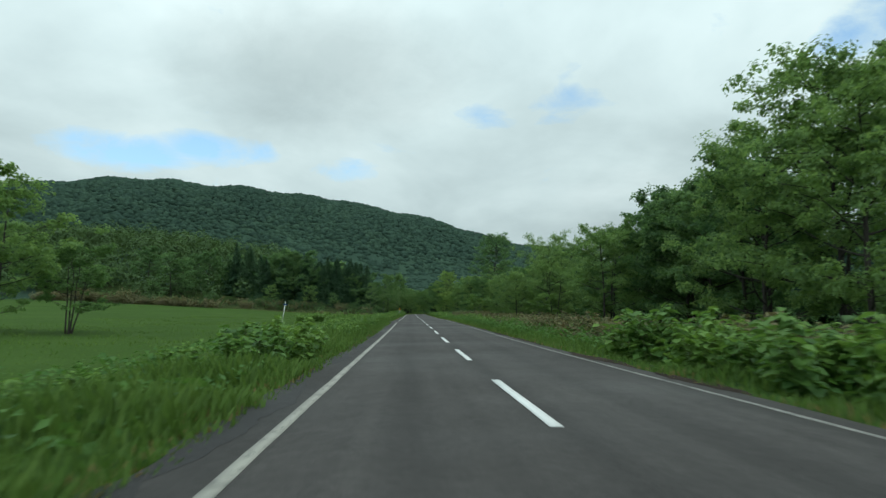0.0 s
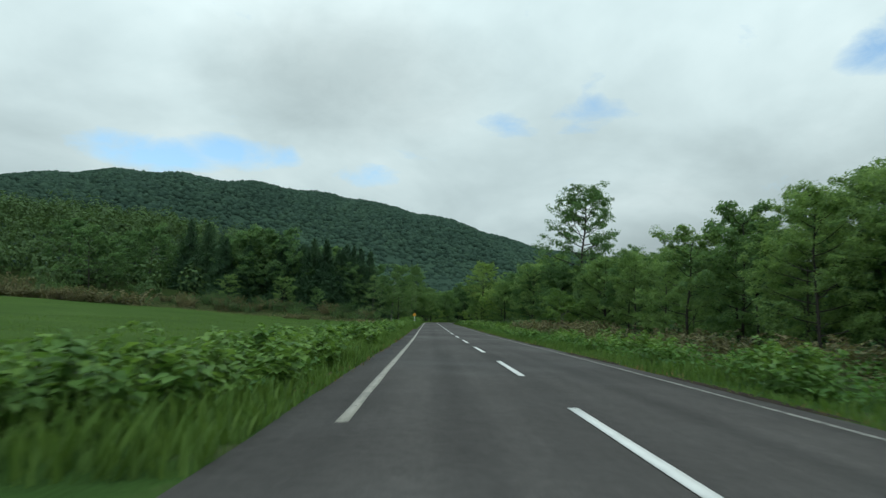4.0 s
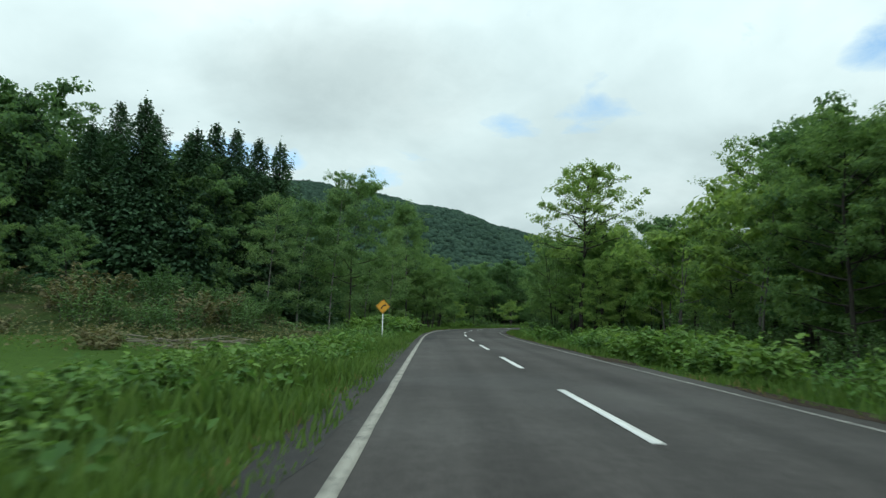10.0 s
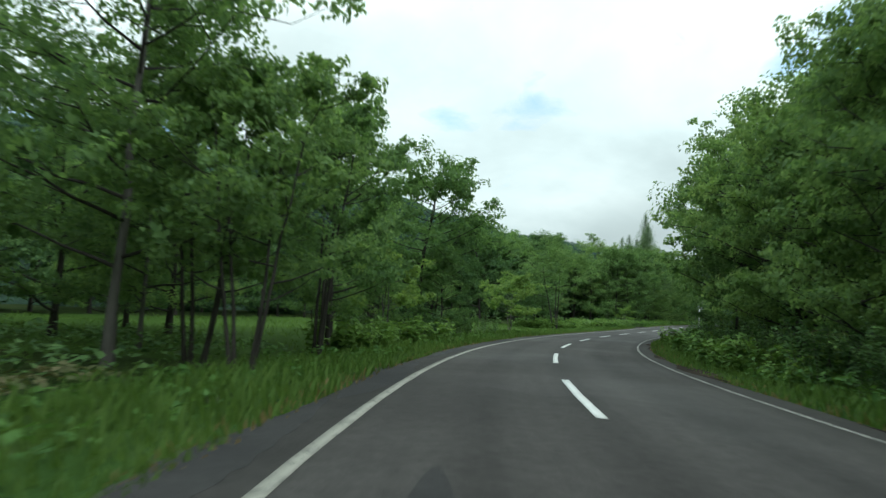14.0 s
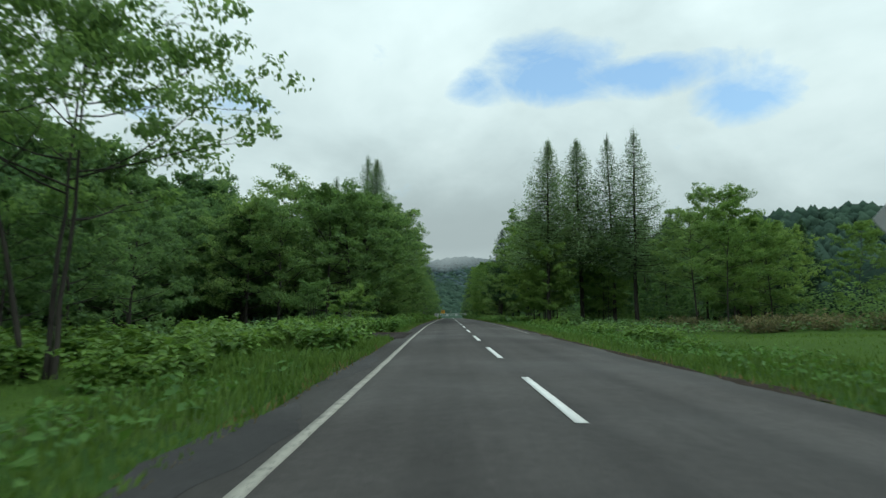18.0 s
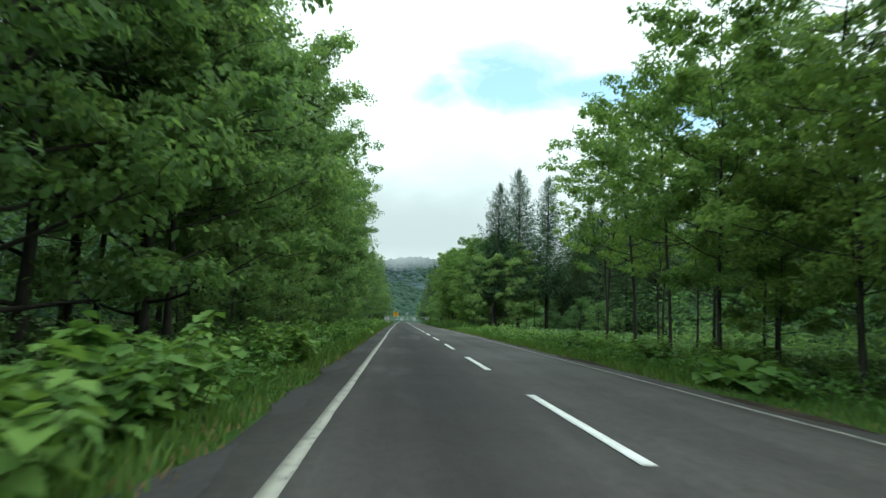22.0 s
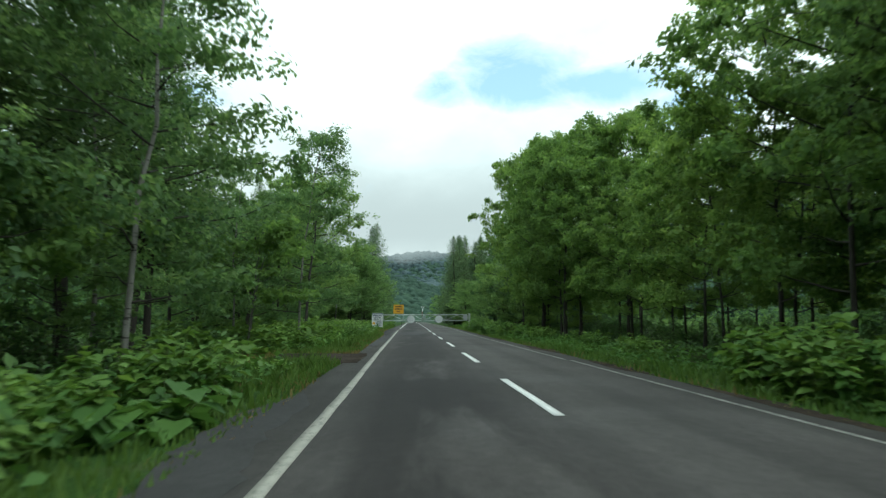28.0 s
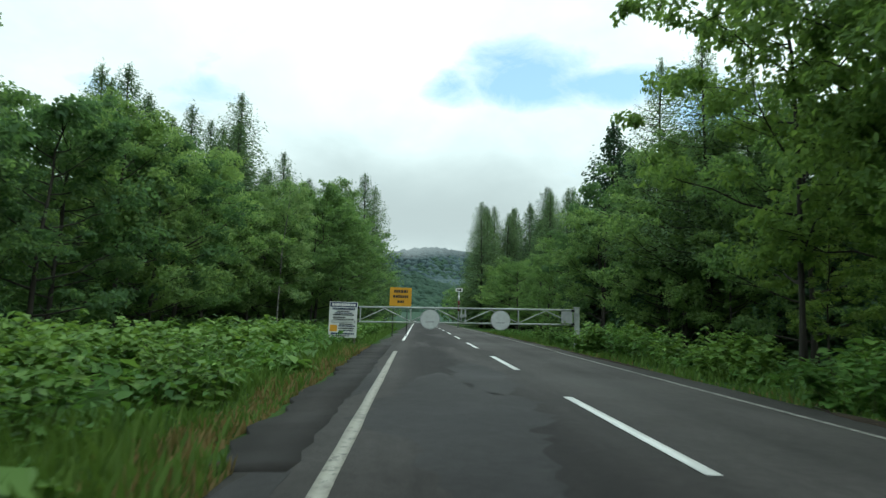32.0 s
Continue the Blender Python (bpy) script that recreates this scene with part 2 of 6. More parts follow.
def asphalt_material(name, a, b, stain, tracks=0.0):
    k = Nodes(name)
    col = k.ramp(k.noise(0.35, 5, 0.6), (0.3, a), (0.7, b))
    col = k.mix(k.ramp(k.noise(0.09, 4, 0.55), (0.5, 0.0), (0.66, 0.75)), col, stain)
    grit = k.ramp(k.noise(70, 3, 0.8), (0.3, 0.62), (0.72, 1.45))
    col = k.mix(1.0, col, grit, "MULTIPLY")
    coarse = k.ramp(k.noise(6, 5, 0.75), (0.33, 0.78), (0.70, 1.24))
    col = k.mix(1.0, col, coarse, "MULTIPLY")
    if tracks:
        # polished wheel tracks and a darker strip between them, along the lanes
        uv = k.add("ShaderNodeUVMap")
        uv.uv_map = "lane"
        sep = k.add("ShaderNodeSeparateXYZ")
        k.link(uv.outputs[0], sep.inputs[0])
        wave = k.add("ShaderNodeMath")
        wave.operation = "MULTIPLY"
        wave.inputs[1].default_value = 2 * math.pi / 1.62
        k.link(sep.outputs[1], wave.inputs[0])
        cosine = k.add("ShaderNodeMath")
        cosine.operation = "COSINE"
        k.link(wave.outputs[0], cosine.inputs[0])
        m = k.add("ShaderNodeMapping")
        m.inputs["Scale"].default_value = (0.05, 1.6, 1)
        k.link(uv.outputs[0], m.inputs[0])
        n = k.add("ShaderNodeTexNoise")
        n.inputs["Scale"].default_value, n.inputs["Detail"].default_value, n.inputs["Roughness"].default_value = 1.0, 6, 0.6
        k.link(m.outputs[0], n.inputs["Vector"])
        streak = k.ramp(n.outputs["Fac"], (0.32, 1 - tracks * 1.5), (0.68, 1 + tracks * 1.5))
        lane = k.ramp(cosine.outputs[0], (0.0, 1 + tracks), (1.0, 1 - tracks))
        col = k.mix(1.0, k.mix(1.0, col, streak, "MULTIPLY"), lane, "MULTIPLY")
    rough = k.ramp(k.noise(0.12, 4, 0.6), (0.42, 0.92), (0.66, 0.7))
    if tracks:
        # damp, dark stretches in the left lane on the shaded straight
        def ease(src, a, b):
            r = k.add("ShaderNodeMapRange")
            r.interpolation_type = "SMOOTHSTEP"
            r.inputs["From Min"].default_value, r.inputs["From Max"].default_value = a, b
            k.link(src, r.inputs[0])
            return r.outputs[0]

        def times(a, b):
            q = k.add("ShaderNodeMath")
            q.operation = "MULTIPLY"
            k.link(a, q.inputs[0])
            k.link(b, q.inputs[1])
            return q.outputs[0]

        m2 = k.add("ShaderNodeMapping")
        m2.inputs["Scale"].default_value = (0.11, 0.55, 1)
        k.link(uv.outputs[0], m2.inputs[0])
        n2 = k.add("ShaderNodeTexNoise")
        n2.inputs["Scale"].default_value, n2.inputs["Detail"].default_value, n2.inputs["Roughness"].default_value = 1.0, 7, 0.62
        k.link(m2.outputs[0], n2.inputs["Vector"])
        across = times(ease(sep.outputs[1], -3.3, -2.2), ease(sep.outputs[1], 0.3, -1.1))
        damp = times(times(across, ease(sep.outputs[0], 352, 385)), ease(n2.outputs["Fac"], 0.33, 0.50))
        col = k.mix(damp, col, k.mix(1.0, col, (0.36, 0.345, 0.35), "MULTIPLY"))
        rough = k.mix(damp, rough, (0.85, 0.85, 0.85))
    col = k.mix(k.ramp(k.noise(1.1, 6, 0.7), (0.70, 0.0), (0.74, 0.5)), col, (0.03, 0.03, 0.032))
    return k.done(k.surface(col, rough, 0, k.bump(k.noise(90, 3, 0.7), 0.6, 0.006), 0.25))


def paint_material(name, tone, bare, worn=0.6):
    k = Nodes(name)
    col = k.ramp(k.noise(2.5, 5, 0.6), (0.3, tuple(c * 0.82 for c in tone)), (0.7, tone))
    col = k.mix(k.ramp(k.noise(9, 6, 0.75), (worn, 0.0), (worn + 0.08, 0.85)), col, bare)
    col = k.mix(k.ramp(k.noise(1.6, 7, 0.7), (worn - 0.02, 0.0), (worn + 0.12, 0.6)), col, bare)
    return k.done(k.surface(col, 0.7, 0, k.bump(k.noise(60, 3), 0.3, 0.004), 0.3))


def plain_material(name, tone, rough=0.5, metal=0.0, grime=0.25, scale=6.0):
    k = Nodes(name)
    col = k.ramp(k.noise(scale, 5, 0.65), (0.3, tuple(c * (1 - grime) for c in tone)), (0.7, tone))
    return k.done(k.surface(col, k.ramp(k.noise(scale * 2, 4), (0.3, min(rough + 0.15, 1)), (0.7, rough)), metal, k.bump(k.noise(scale * 6, 3), 0.15, 0.004), 0.4))


def far_forest_material(name, dark, mid, light):
    k = Nodes(name)
    isl = k.add("ShaderNodeNewGeometry").outputs["Random Per Island"]
    col = k.ramp(isl, (0.0, dark), (0.45, mid), (1.0, light))
    col = k.mix(k.ramp(k.noise(0.012, 4), (0.4, 0.0), (0.65, 0.7)), col, dark)
    col = k.mix(1.0, col, k.ramp(k.noise(0.55, 4, 0.7), (0.35, 0.78), (0.68, 1.18)), "MULTIPLY")
    return k.done(k.surface(col, 0.9, 0, k.bump(k.noise(0.5, 4, 0.7), 0.5, 1.0), 0.05))


LEAF_MID = leaf_material("leaf_mid_green", (0.094, 0.164, 0.072), (0.140, 0.234, 0.092), (0.214, 0.330, 0.122))
LEAF_DARK = leaf_material("leaf_dark_green", (0.074, 0.138, 0.070), (0.103, 0.186, 0.086), (0.155, 0.260, 0.108))
LEAF_FAR = leaf_material("leaf_far_wood", (0.050, 0.090, 0.038), (0.064, 0.115, 0.043), (0.084, 0.142, 0.050), 0.3, 0.08)
LEAF_LIGHT = leaf_material("leaf_light_green", (0.098, 0.172, 0.058), (0.148, 0.248, 0.076), (0.220, 0.332, 0.100))
LEAF_BIRCH = leaf_material("leaf_birch_green", (0.077, 0.149, 0.067), (0.133, 0.233, 0.100), (0.208, 0.308, 0.139))
NEEDLE_LARCH = leaf_material("needle_larch", (0.050, 0.094, 0.056), (0.086, 0.150, 0.078), (0.130, 0.206, 0.098), 0.45)
# Lit copy of the larch needles: near larches carry extra light in their colour.
NEEDLE_LARCH_LIT = leaf_material("needle_larch_lit", (0.076, 0.134, 0.074), (0.122, 0.200, 0.100), (0.172, 0.262, 0.126), 0.5)
NEEDLE_SPRUCE = leaf_material("needle_spruce", (0.028, 0.062, 0.038), (0.048, 0.100, 0.054), (0.078, 0.144, 0.068), 0.3)
LEAF_WEED = leaf_material("leaf_knotweed", (0.058, 0.120, 0.033), (0.098, 0.190, 0.046), (0.158, 0.270, 0.066), 0.4, 0.8, 0.6)
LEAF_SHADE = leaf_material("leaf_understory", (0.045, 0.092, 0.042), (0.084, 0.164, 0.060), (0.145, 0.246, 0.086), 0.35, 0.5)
LEAF_DRY = leaf_material("leaf_withered", (0.076, 0.108, 0.039), (0.128, 0.146, 0.062), (0.240, 0.206, 0.122), 0.3, 0.9, 0.8)
GRASS = leaf_material("grass_blade", (0.043, 0.085, 0.018), (0.070, 0.138, 0.027), (0.108, 0.180, 0.042), 0.35, 0.25)
GRASS_DRY = leaf_material("grass_dry", (0.10, 0.10, 0.035), (0.20, 0.15, 0.065), (0.28, 0.20, 0.10), 0.3, 0.5)
BARK = bark_material("bark_dark", (0.022, 0.020, 0.017), (0.060, 0.054, 0.046))
BARK_GREY = bark_material("bark_grey", (0.07, 0.065, 0.058), (0.16, 0.15, 0.135))
BARK_BIRCH = bark_material("bark_birch", (0.13, 0.125, 0.11), (0.26, 0.25, 0.23), (0.05, 0.045, 0.04))
STEM = plain_material("stem_green", (0.10, 0.13, 0.04), 0.6)
VERGE = ground_material("verge_turf", ((0.3, (0.027, 0.058, 0.015)), (0.55, (0.044, 0.085, 0.020)), (0.75, (0.078, 0.078, 0.041))), 0.5, 18)
FIELD = ground_material("field_turf", ((0.3, (0.044, 0.082, 0.016)), (0.55, (0.056, 0.100, 0.020)), (0.75, (0.070, 0.118, 0.026))), 0.08, 9, 0.06)
FLOOR = ground_material("forest_floor", ((0.3, (0.020, 0.032, 0.012)), (0.55, (0.040, 0.062, 0.018)), (0.75, (0.060, 0.052, 0.030))), 0.4, 7)
SOIL = ground_material("bare_soil", ((0.3, (0.028, 0.023, 0.019)), (0.55, (0.048, 0.038, 0.030)), (0.75, (0.080, 0.062, 0.046))), 0.7, 12)
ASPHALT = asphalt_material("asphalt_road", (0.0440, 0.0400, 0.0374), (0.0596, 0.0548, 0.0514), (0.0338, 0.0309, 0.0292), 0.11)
APRON = asphalt_material("asphalt_apron", (0.016, 0.0145, 0.0135), (0.029, 0.026, 0.024), (0.013, 0.011, 0.010))
LAYBY = ground_material("muddy_asphalt", ((0.3, (0.024, 0.021, 0.020)), (0.52, (0.042, 0.037, 0.034)), (0.72, (0.070, 0.062, 0.056))), 0.9, 11, 0.02)
PALE_ASPHALT = asphalt_material("asphalt_pale", (0.052, 0.049, 0.047), (0.075, 0.071, 0.068), (0.040, 0.038, 0.037))
PATCHED = asphalt_material("asphalt_damp", (0.028, 0.027, 0.027), (0.044, 0.042, 0.041), (0.023, 0.022, 0.023))
LINE = paint_material("line_paint", (0.74, 0.74, 0.72), (0.16, 0.155, 0.15), 0.66)
LINE_FAINT = paint_material("line_paint_faint", (0.27, 0.26, 0.235), (0.08, 0.078, 0.074), 0.5)
LINE_WORN = paint_material("line_paint_worn", (0.35, 0.335, 0.29), (0.09, 0.087, 0.082), 0.54)
# The blue in this green is distance haze put into the base colour.
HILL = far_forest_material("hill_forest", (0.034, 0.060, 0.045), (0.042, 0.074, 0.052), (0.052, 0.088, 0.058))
# Distance haze over the end ridge is mixed into this blue-grey base colour.
HILL_HAZED = far_forest_material("hill_forest_haze_tint", (0.046, 0.072, 0.078), (0.062, 0.092, 0.096), (0.084, 0.115, 0.115))

# ------------------------------------------------------------------ the road's line: stations s in metres along it, d metres to its right
BEND = [-0.4, -0.5, -1.1, -1.3, -2.8, 0.7, 2.4, 3.4, -5.3, -4.7, 1.5, 2.1, 2.3, 3.2, -3.1, -1.6, -0.6, 0.6, 0.6, -0.5, 2.3, -1.0, -3.7, -0.1, -31.1, -51.0, -71.6, -80.9,
        -85.4, -93.4, -59.3, -65.6, -34.5, -0.7, 3.0, -5.6, -1.8, 0.9, -2.7, -2.2, -0.4, -2.6, 5.4, 0.9, -4.9, -0.6, 0.7, -0.2, -1.5, 1.4, -0.2, -0.5, 0.8, -2.2, -2.0, -0.2]
RISE = [0.0, -0.17, -0.29, -0.3, -0.32, -0.34, -0.48, -0.61, -0.63, -0.66, -0.71, -0.77, -0.81, -0.82, -0.91, -0.96, -0.89, -0.71, -0.44, -0.19, -0.08, 0.03, 0.12, 0.19, 0.19,
        0.27, 0.3, 0.41, 0.46, 0.49]
LEFT_LINE, RIGHT_LINE = -3.054, 3.365
S_GRID = np.arange(-20, 760.1, 2.5)
_k = np.interp(S_GRID, np.arange(len(BEND)) * 10.0 - 20, BEND, right=0.0) * 1e-4
_h = np.concatenate([[0], np.cumsum((_k[1:] + _k[:-1]) / 2 * 2.5)])
_m = (_h[1:] + _h[:-1]) / 2
LINE_X = np.concatenate([[0], np.cumsum(-np.sin(_m) * 2.5)])
LINE_Y = np.concatenate([[0], np.cumsum(np.cos(_m) * 2.5)])
LINE_Z = np.convolve(np.pad(np.interp(S_GRID, np.arange(len(RISE)) * 20.0 - 20, RISE), 4, mode="edge"), np.ones(9) / 9, "valid")


def plan(s, d):
    """World x, y of stations s and offsets d (arrays)."""
    s, d = np.asarray(s, float), np.asarray(d, float)
    h = np.interp(s, S_GRID, _h)
    x, y = np.interp(s, S_GRID, LINE_X), np.interp(s, S_GRID, LINE_Y)
    y = y + np.minimum(s + 20, 0)
    return x + d * np.cos(h), y + d * np.sin(h)


def bell(v, mid, width):
    return np.exp(-((v - mid) / width) ** 2)


def level(s, d):
    """Height of the ground at stations s and offsets d."""
    s, d = np.asarray(s, float), np.asarray(d, float)
    a = np.abs(d)
    z = np.interp(s, S_GRID, LINE_Z) - 0.015 * np.minimum(a, 4.2)
    off = np.clip((a - 3.8) / 2.5, 0, 1)
    z = z - off * 0.22
    rough = 0.10 * np.sin(s * 0.61 + d * 0.4) * np.sin(d * 0.53 + 1.3) + 0.14 * np.sin(s * 0.17 + 2.0) * np.sin(d * 0.21 + s * 0.05)
    z = z + rough * np.clip((a - 5) / 6, 0, 1)
    z = z + np.where(d < 0, 2.3 * bell(s, 219, 7) * np.clip((a - 12) / 8, 0, 1) * np.clip((140 - a) / 25, 0, 1), 0)
    z = z + np.where(d < 0, np.clip((a - 22) * 0.10, 0, 9) * np.clip((s - 222) / 14, 0, 1) * np.clip((262 - s) / 20, 0, 1), 0)
    z = z + np.where(d < 0, 4.2 * np.clip((a - 22) / 95, 0, 1) * np.clip((s - 50) / 140, 0, 1) * np.clip((262 - s) / 30, 0, 1), 0)
    return z


def at(s, d, up=0.0):
    x, y = plan(s, d)
    return Vector((float(x), float(y), float(level(s, d)) + up))


def heading(s):
    return math.degrees(float(np.interp(s, S_GRID, _h)))


def mesh_from(name, verts, tris, mats, which=None, smooth=False):
    """One mesh from numpy arrays of vertices and triangles."""
    me = bpy.data.meshes.new(name)
    verts, tris = np.asarray(verts, np.float32), np.asarray(tris, np.int32)
    me.vertices.add(len(verts))
    me.vertices.foreach_set("co", verts.ravel())
    me.loops.add(tris.size)
    me.loops.foreach_set("vertex_index", tris.ravel())
    me.polygons.add(len(tris))
    me.polygons.foreach_set("loop_start", np.arange(0, tris.size, 3, dtype=np.int32))
    for m in mats if isinstance(mats, (list, tuple)) else [mats]:
        me.materials.append(m)
    if which is not None:
        me.polygons.foreach_set("material_index", np.asarray(which, np.int32))
    if smooth:
        me.polygons.foreach_set("use_smooth", np.ones(len(tris), bool))
    me.update(calc_edges=True)
    me.validate()
    return me


def grid_tris(rows, cols):
    i = (np.arange(rows - 1)[:, None] * cols + np.arange(cols - 1)[None, :]).ravel()
    return np.concatenate([np.stack([i, i + 1, i + cols + 1], 1), np.stack([i, i + cols + 1, i + cols], 1)])


def part(name, me, parent, label=""):
    ob = new(name, me)
    ob.parent = parent
    if label:
        ob["label"] = label
    return ob


def bm_mesh(name, bm, mat, smooth=False):
    me = bpy.data.meshes.new(name)
    bm.normal_update()
    bm.to_mesh(me)
    bm.free()
    for m in mat if isinstance(mat, (list, tuple)) else [mat]:
        me.materials.append(m)
    if smooth:
        for p in me.polygons:
            p.use_smooth = True
    return me


def box_bm(sx, sy, sz, bevel=0.0, at_=(0, 0, 0), bm=None):
    bm = bm or bmesh.new()
    made = bmesh.ops.create_cube(bm, size=1.0, matrix=Matrix.Translation(at_) @ Matrix.Diagonal((sx, sy, sz, 1)))
    if bevel:
        edges = list({e for v in made["verts"] for e in v.link_edges})
        bmesh.ops.bevel(bm, geom=edges, offset=bevel, segments=2, affect="EDGES")
    return bm


def rod_bm(a, b, r0, r1=None, sides=10, bm=None):
    bm = bm or bmesh.new()
    a, b = Vector(a), Vector(b)
    m = Matrix.Translation((a + b) / 2) @ (b - a).to_track_quat("Z", "Y").to_matrix().to_4x4()
    bmesh.ops.create_cone(bm, cap_ends=True, segments=sides, radius1=r0, radius2=r0 if r1 is None else r1, depth=(b - a).length, matrix=m)
    return bm


# ------------------------------------------------------------------ ground and hills
def near_ground():
    s = np.arange(-90, 745, 2.5)
    d = np.concatenate([[-260, -220, -180, -150, -130, -110, -95, -82, -70, -60, -52, -45, -39, -34, -30, -26, -23, -20, -17.5, -15, -13, -11, -9.5, -8.2, -7, -6, -5.2, -4.5, -3.7], [-2, 2],
                        [3.8, 4.6, 5.4, 6.2, 7.2, 8.4, 10, 12, 14, 17, 20, 24, 28, 33, 39, 46, 54, 63, 73, 84, 95]])
    S, D = np.meshgrid(s, d, indexing="ij")
    # the inner side of the bend is kept from folding over itself
    X, Y = plan(S, D)
    Z = level(S, D)
    Z = np.where(np.abs(D) < 3.6, Z - 0.12, Z - 0.02)
    tris = grid_tris(len(s), len(d))
    V = np.stack([X, Y, Z], -1).reshape(-1, 3)
    cs, cd = S.ravel()[tris].mean(1), D.ravel()[tris].mean(1)
    which = np.full(len(tris), 2)
    which[np.abs(cd) < 9] = 0
    field = ((cd < -7.5) & (cs < 207) & (cs > -90)) | ((cd < -8.5) & (cd > -38) & (cs > 258) & (cs < 326)) | ((cd > 9) & (cd < 46) & (cs > 298) & (cs < 350))
    which[field] = 1
    ob = new("ground", mesh_from("ground", V, tris, [VERGE, FIELD, FLOOR], which, True))
    return tagged(ob, "grassy verges, mown green field and dim forest floor", "ground", kind="structure")


near_ground()

# crests of the hills: x, y, height, and the breadth of the slope
MOUNTAIN = [(-1100, 900, 170), (-850, 1040, 180), (-670, 1090, 198), (-565, 1150, 222), (-450, 1200, 240), (-328, 1240, 229), (-248, 1260, 221), (-168, 1270, 222), (-30, 1285, 190), (146, 1290, 146),
            (260, 1280, 124), (358, 1270, 98), (520, 1290, 70), (760, 1330, 40)]
FOOTHILL = [(-420, 250, 36), (-260, 300, 32), (-188, 318, 28), (-136, 345, 31), (-98, 358, 29), (-58, 368, 21), (-27, 375, 10)]
SIDE_RIDGE = [(690, 860, 80), (734, 774, 104), (759, 732, 112), (786, 682, 110), (810, 620, 108), (900, 480, 90)]
END_RIDGE = [(560, 1620, 70), (716, 1509, 100), (765, 1479, 122), (823, 1440, 128), (870, 1405, 108), (1000, 1330, 100), (1200, 1200, 90)]


def crest(points, step):
    p = np.array(points, float)
    ln = np.concatenate([[0], np.cumsum(np.hypot(np.diff(p[:, 0]), np.diff(p[:, 1])))])
    q = np.arange(0, ln[-1], step)
    return np.stack([np.interp(q, ln, p[:, i]) for i in range(3)], 1)


CRESTS = [(crest(MOUNTAIN, 30), 260.0), (crest(FOOTHILL, 15), 75.0), (crest(SIDE_RIDGE, 25), 170.0), (crest(END_RIDGE, 30), 260.0)]


def road_gap(x, y):
    return np.min(np.hypot(x[..., None] - LINE_X[::8], y[..., None] - LINE_Y[::8]), axis=-1)


def hill_height(x, y):
    z = np.full(x.shape, -3.5)
    for c, broad in CRESTS:
        r2 = (x[..., None] - c[:, 0]) ** 2 + (y[..., None] - c[:, 1]) ** 2
        z = np.maximum(z, np.max(c[:, 2] * np.exp(-r2 / broad ** 2), axis=-1) - 3.5)
    k = np.clip((road_gap(x, y) - 55) / 60, 0, 1)
    bumpy = 5 * np.sin(x * 0.021 + 1) * np.sin(y * 0.017) + 2.5 * np.sin(x * 0.05 + y * 0.03)
    return z * k + bumpy * k * np.clip(z / 60, 0, 1) - 3.5 * (1 - k)


def far_land():
    rad = 60 * 1.075 ** np.arange(60)
    rad = np.concatenate([[0, 30], rad[rad < 4200]])
    ang = np.linspace(0, 2 * np.pi, 241)[:-1]
    A, R = np.meshgrid(ang, rad, indexing="ij")
    X, Y = 60 + R * np.cos(A), 330 + R * np.sin(A)
    Z = hill_height(X, Y)
    n, m = A.shape
    i = np.arange(n)[:, None] * m + np.arange(m - 1)[None, :]
    j = ((np.arange(n) + 1) % n)[:, None] * m + np.arange(m - 1)[None, :]
    i, j = i.ravel(), j.ravel()
    tris = np.concatenate([np.stack([i, i + 1, j + 1], 1), np.stack([i, j + 1, j], 1)])
    # Faces around the end ridge take the haze-tinted colour.
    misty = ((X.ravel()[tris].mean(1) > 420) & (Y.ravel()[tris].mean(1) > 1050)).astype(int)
    ob = new("distant_land", mesh_from("distant_land", np.stack([X, Y, Z], -1).reshape(-1, 3), tris, [HILL, HILL_HAZED], misty, True))
    tagged(ob, "wooded hills and valley floor reaching the horizon", "hill", kind="structure")


far_land()


def ball():
    bm = bmesh.new()
    bmesh.ops.create_icosphere(bm, subdivisions=1, radius=1)
    v = np.array([p.co[:] for p in bm.verts])
    f = np.array([[q.index for q in t.verts] for t in bm.faces])
    bm.free()
    return v, f


BALL_V, BALL_F = ball()


def canopy(name, centres, size, mat, label, rng, tall=1.0):
    """Many small lumpy crowns, far off, as one sheet of woodland."""
    n = len(centres)
    keep = BALL_V[:, 2] > -0.5
    scale = size * rng.uniform(0.5, 1.5, (n, 1, 1))
    lump = 1 + rng.uniform(-0.34, 0.34, (n, len(BALL_V), 1))
    turn = rng.uniform(0, 6.28, n)
    c, s = np.cos(turn)[:, None], np.sin(turn)[:, None]
    base = BALL_V[None] * lump
    v = np.stack([base[..., 0] * c - base[..., 1] * s, base[..., 0] * s + base[..., 1] * c, base[..., 2] * 1.25 * tall], -1) * scale
    v = v + centres[:, None, :]
    f = BALL_F[None] + (np.arange(n) * len(BALL_V))[:, None, None]
    return tagged(new(name, mesh_from(name, v.reshape(-1, 3), f.reshape(-1, 3), mat, None, True)), label, "forest", kind="stuff")


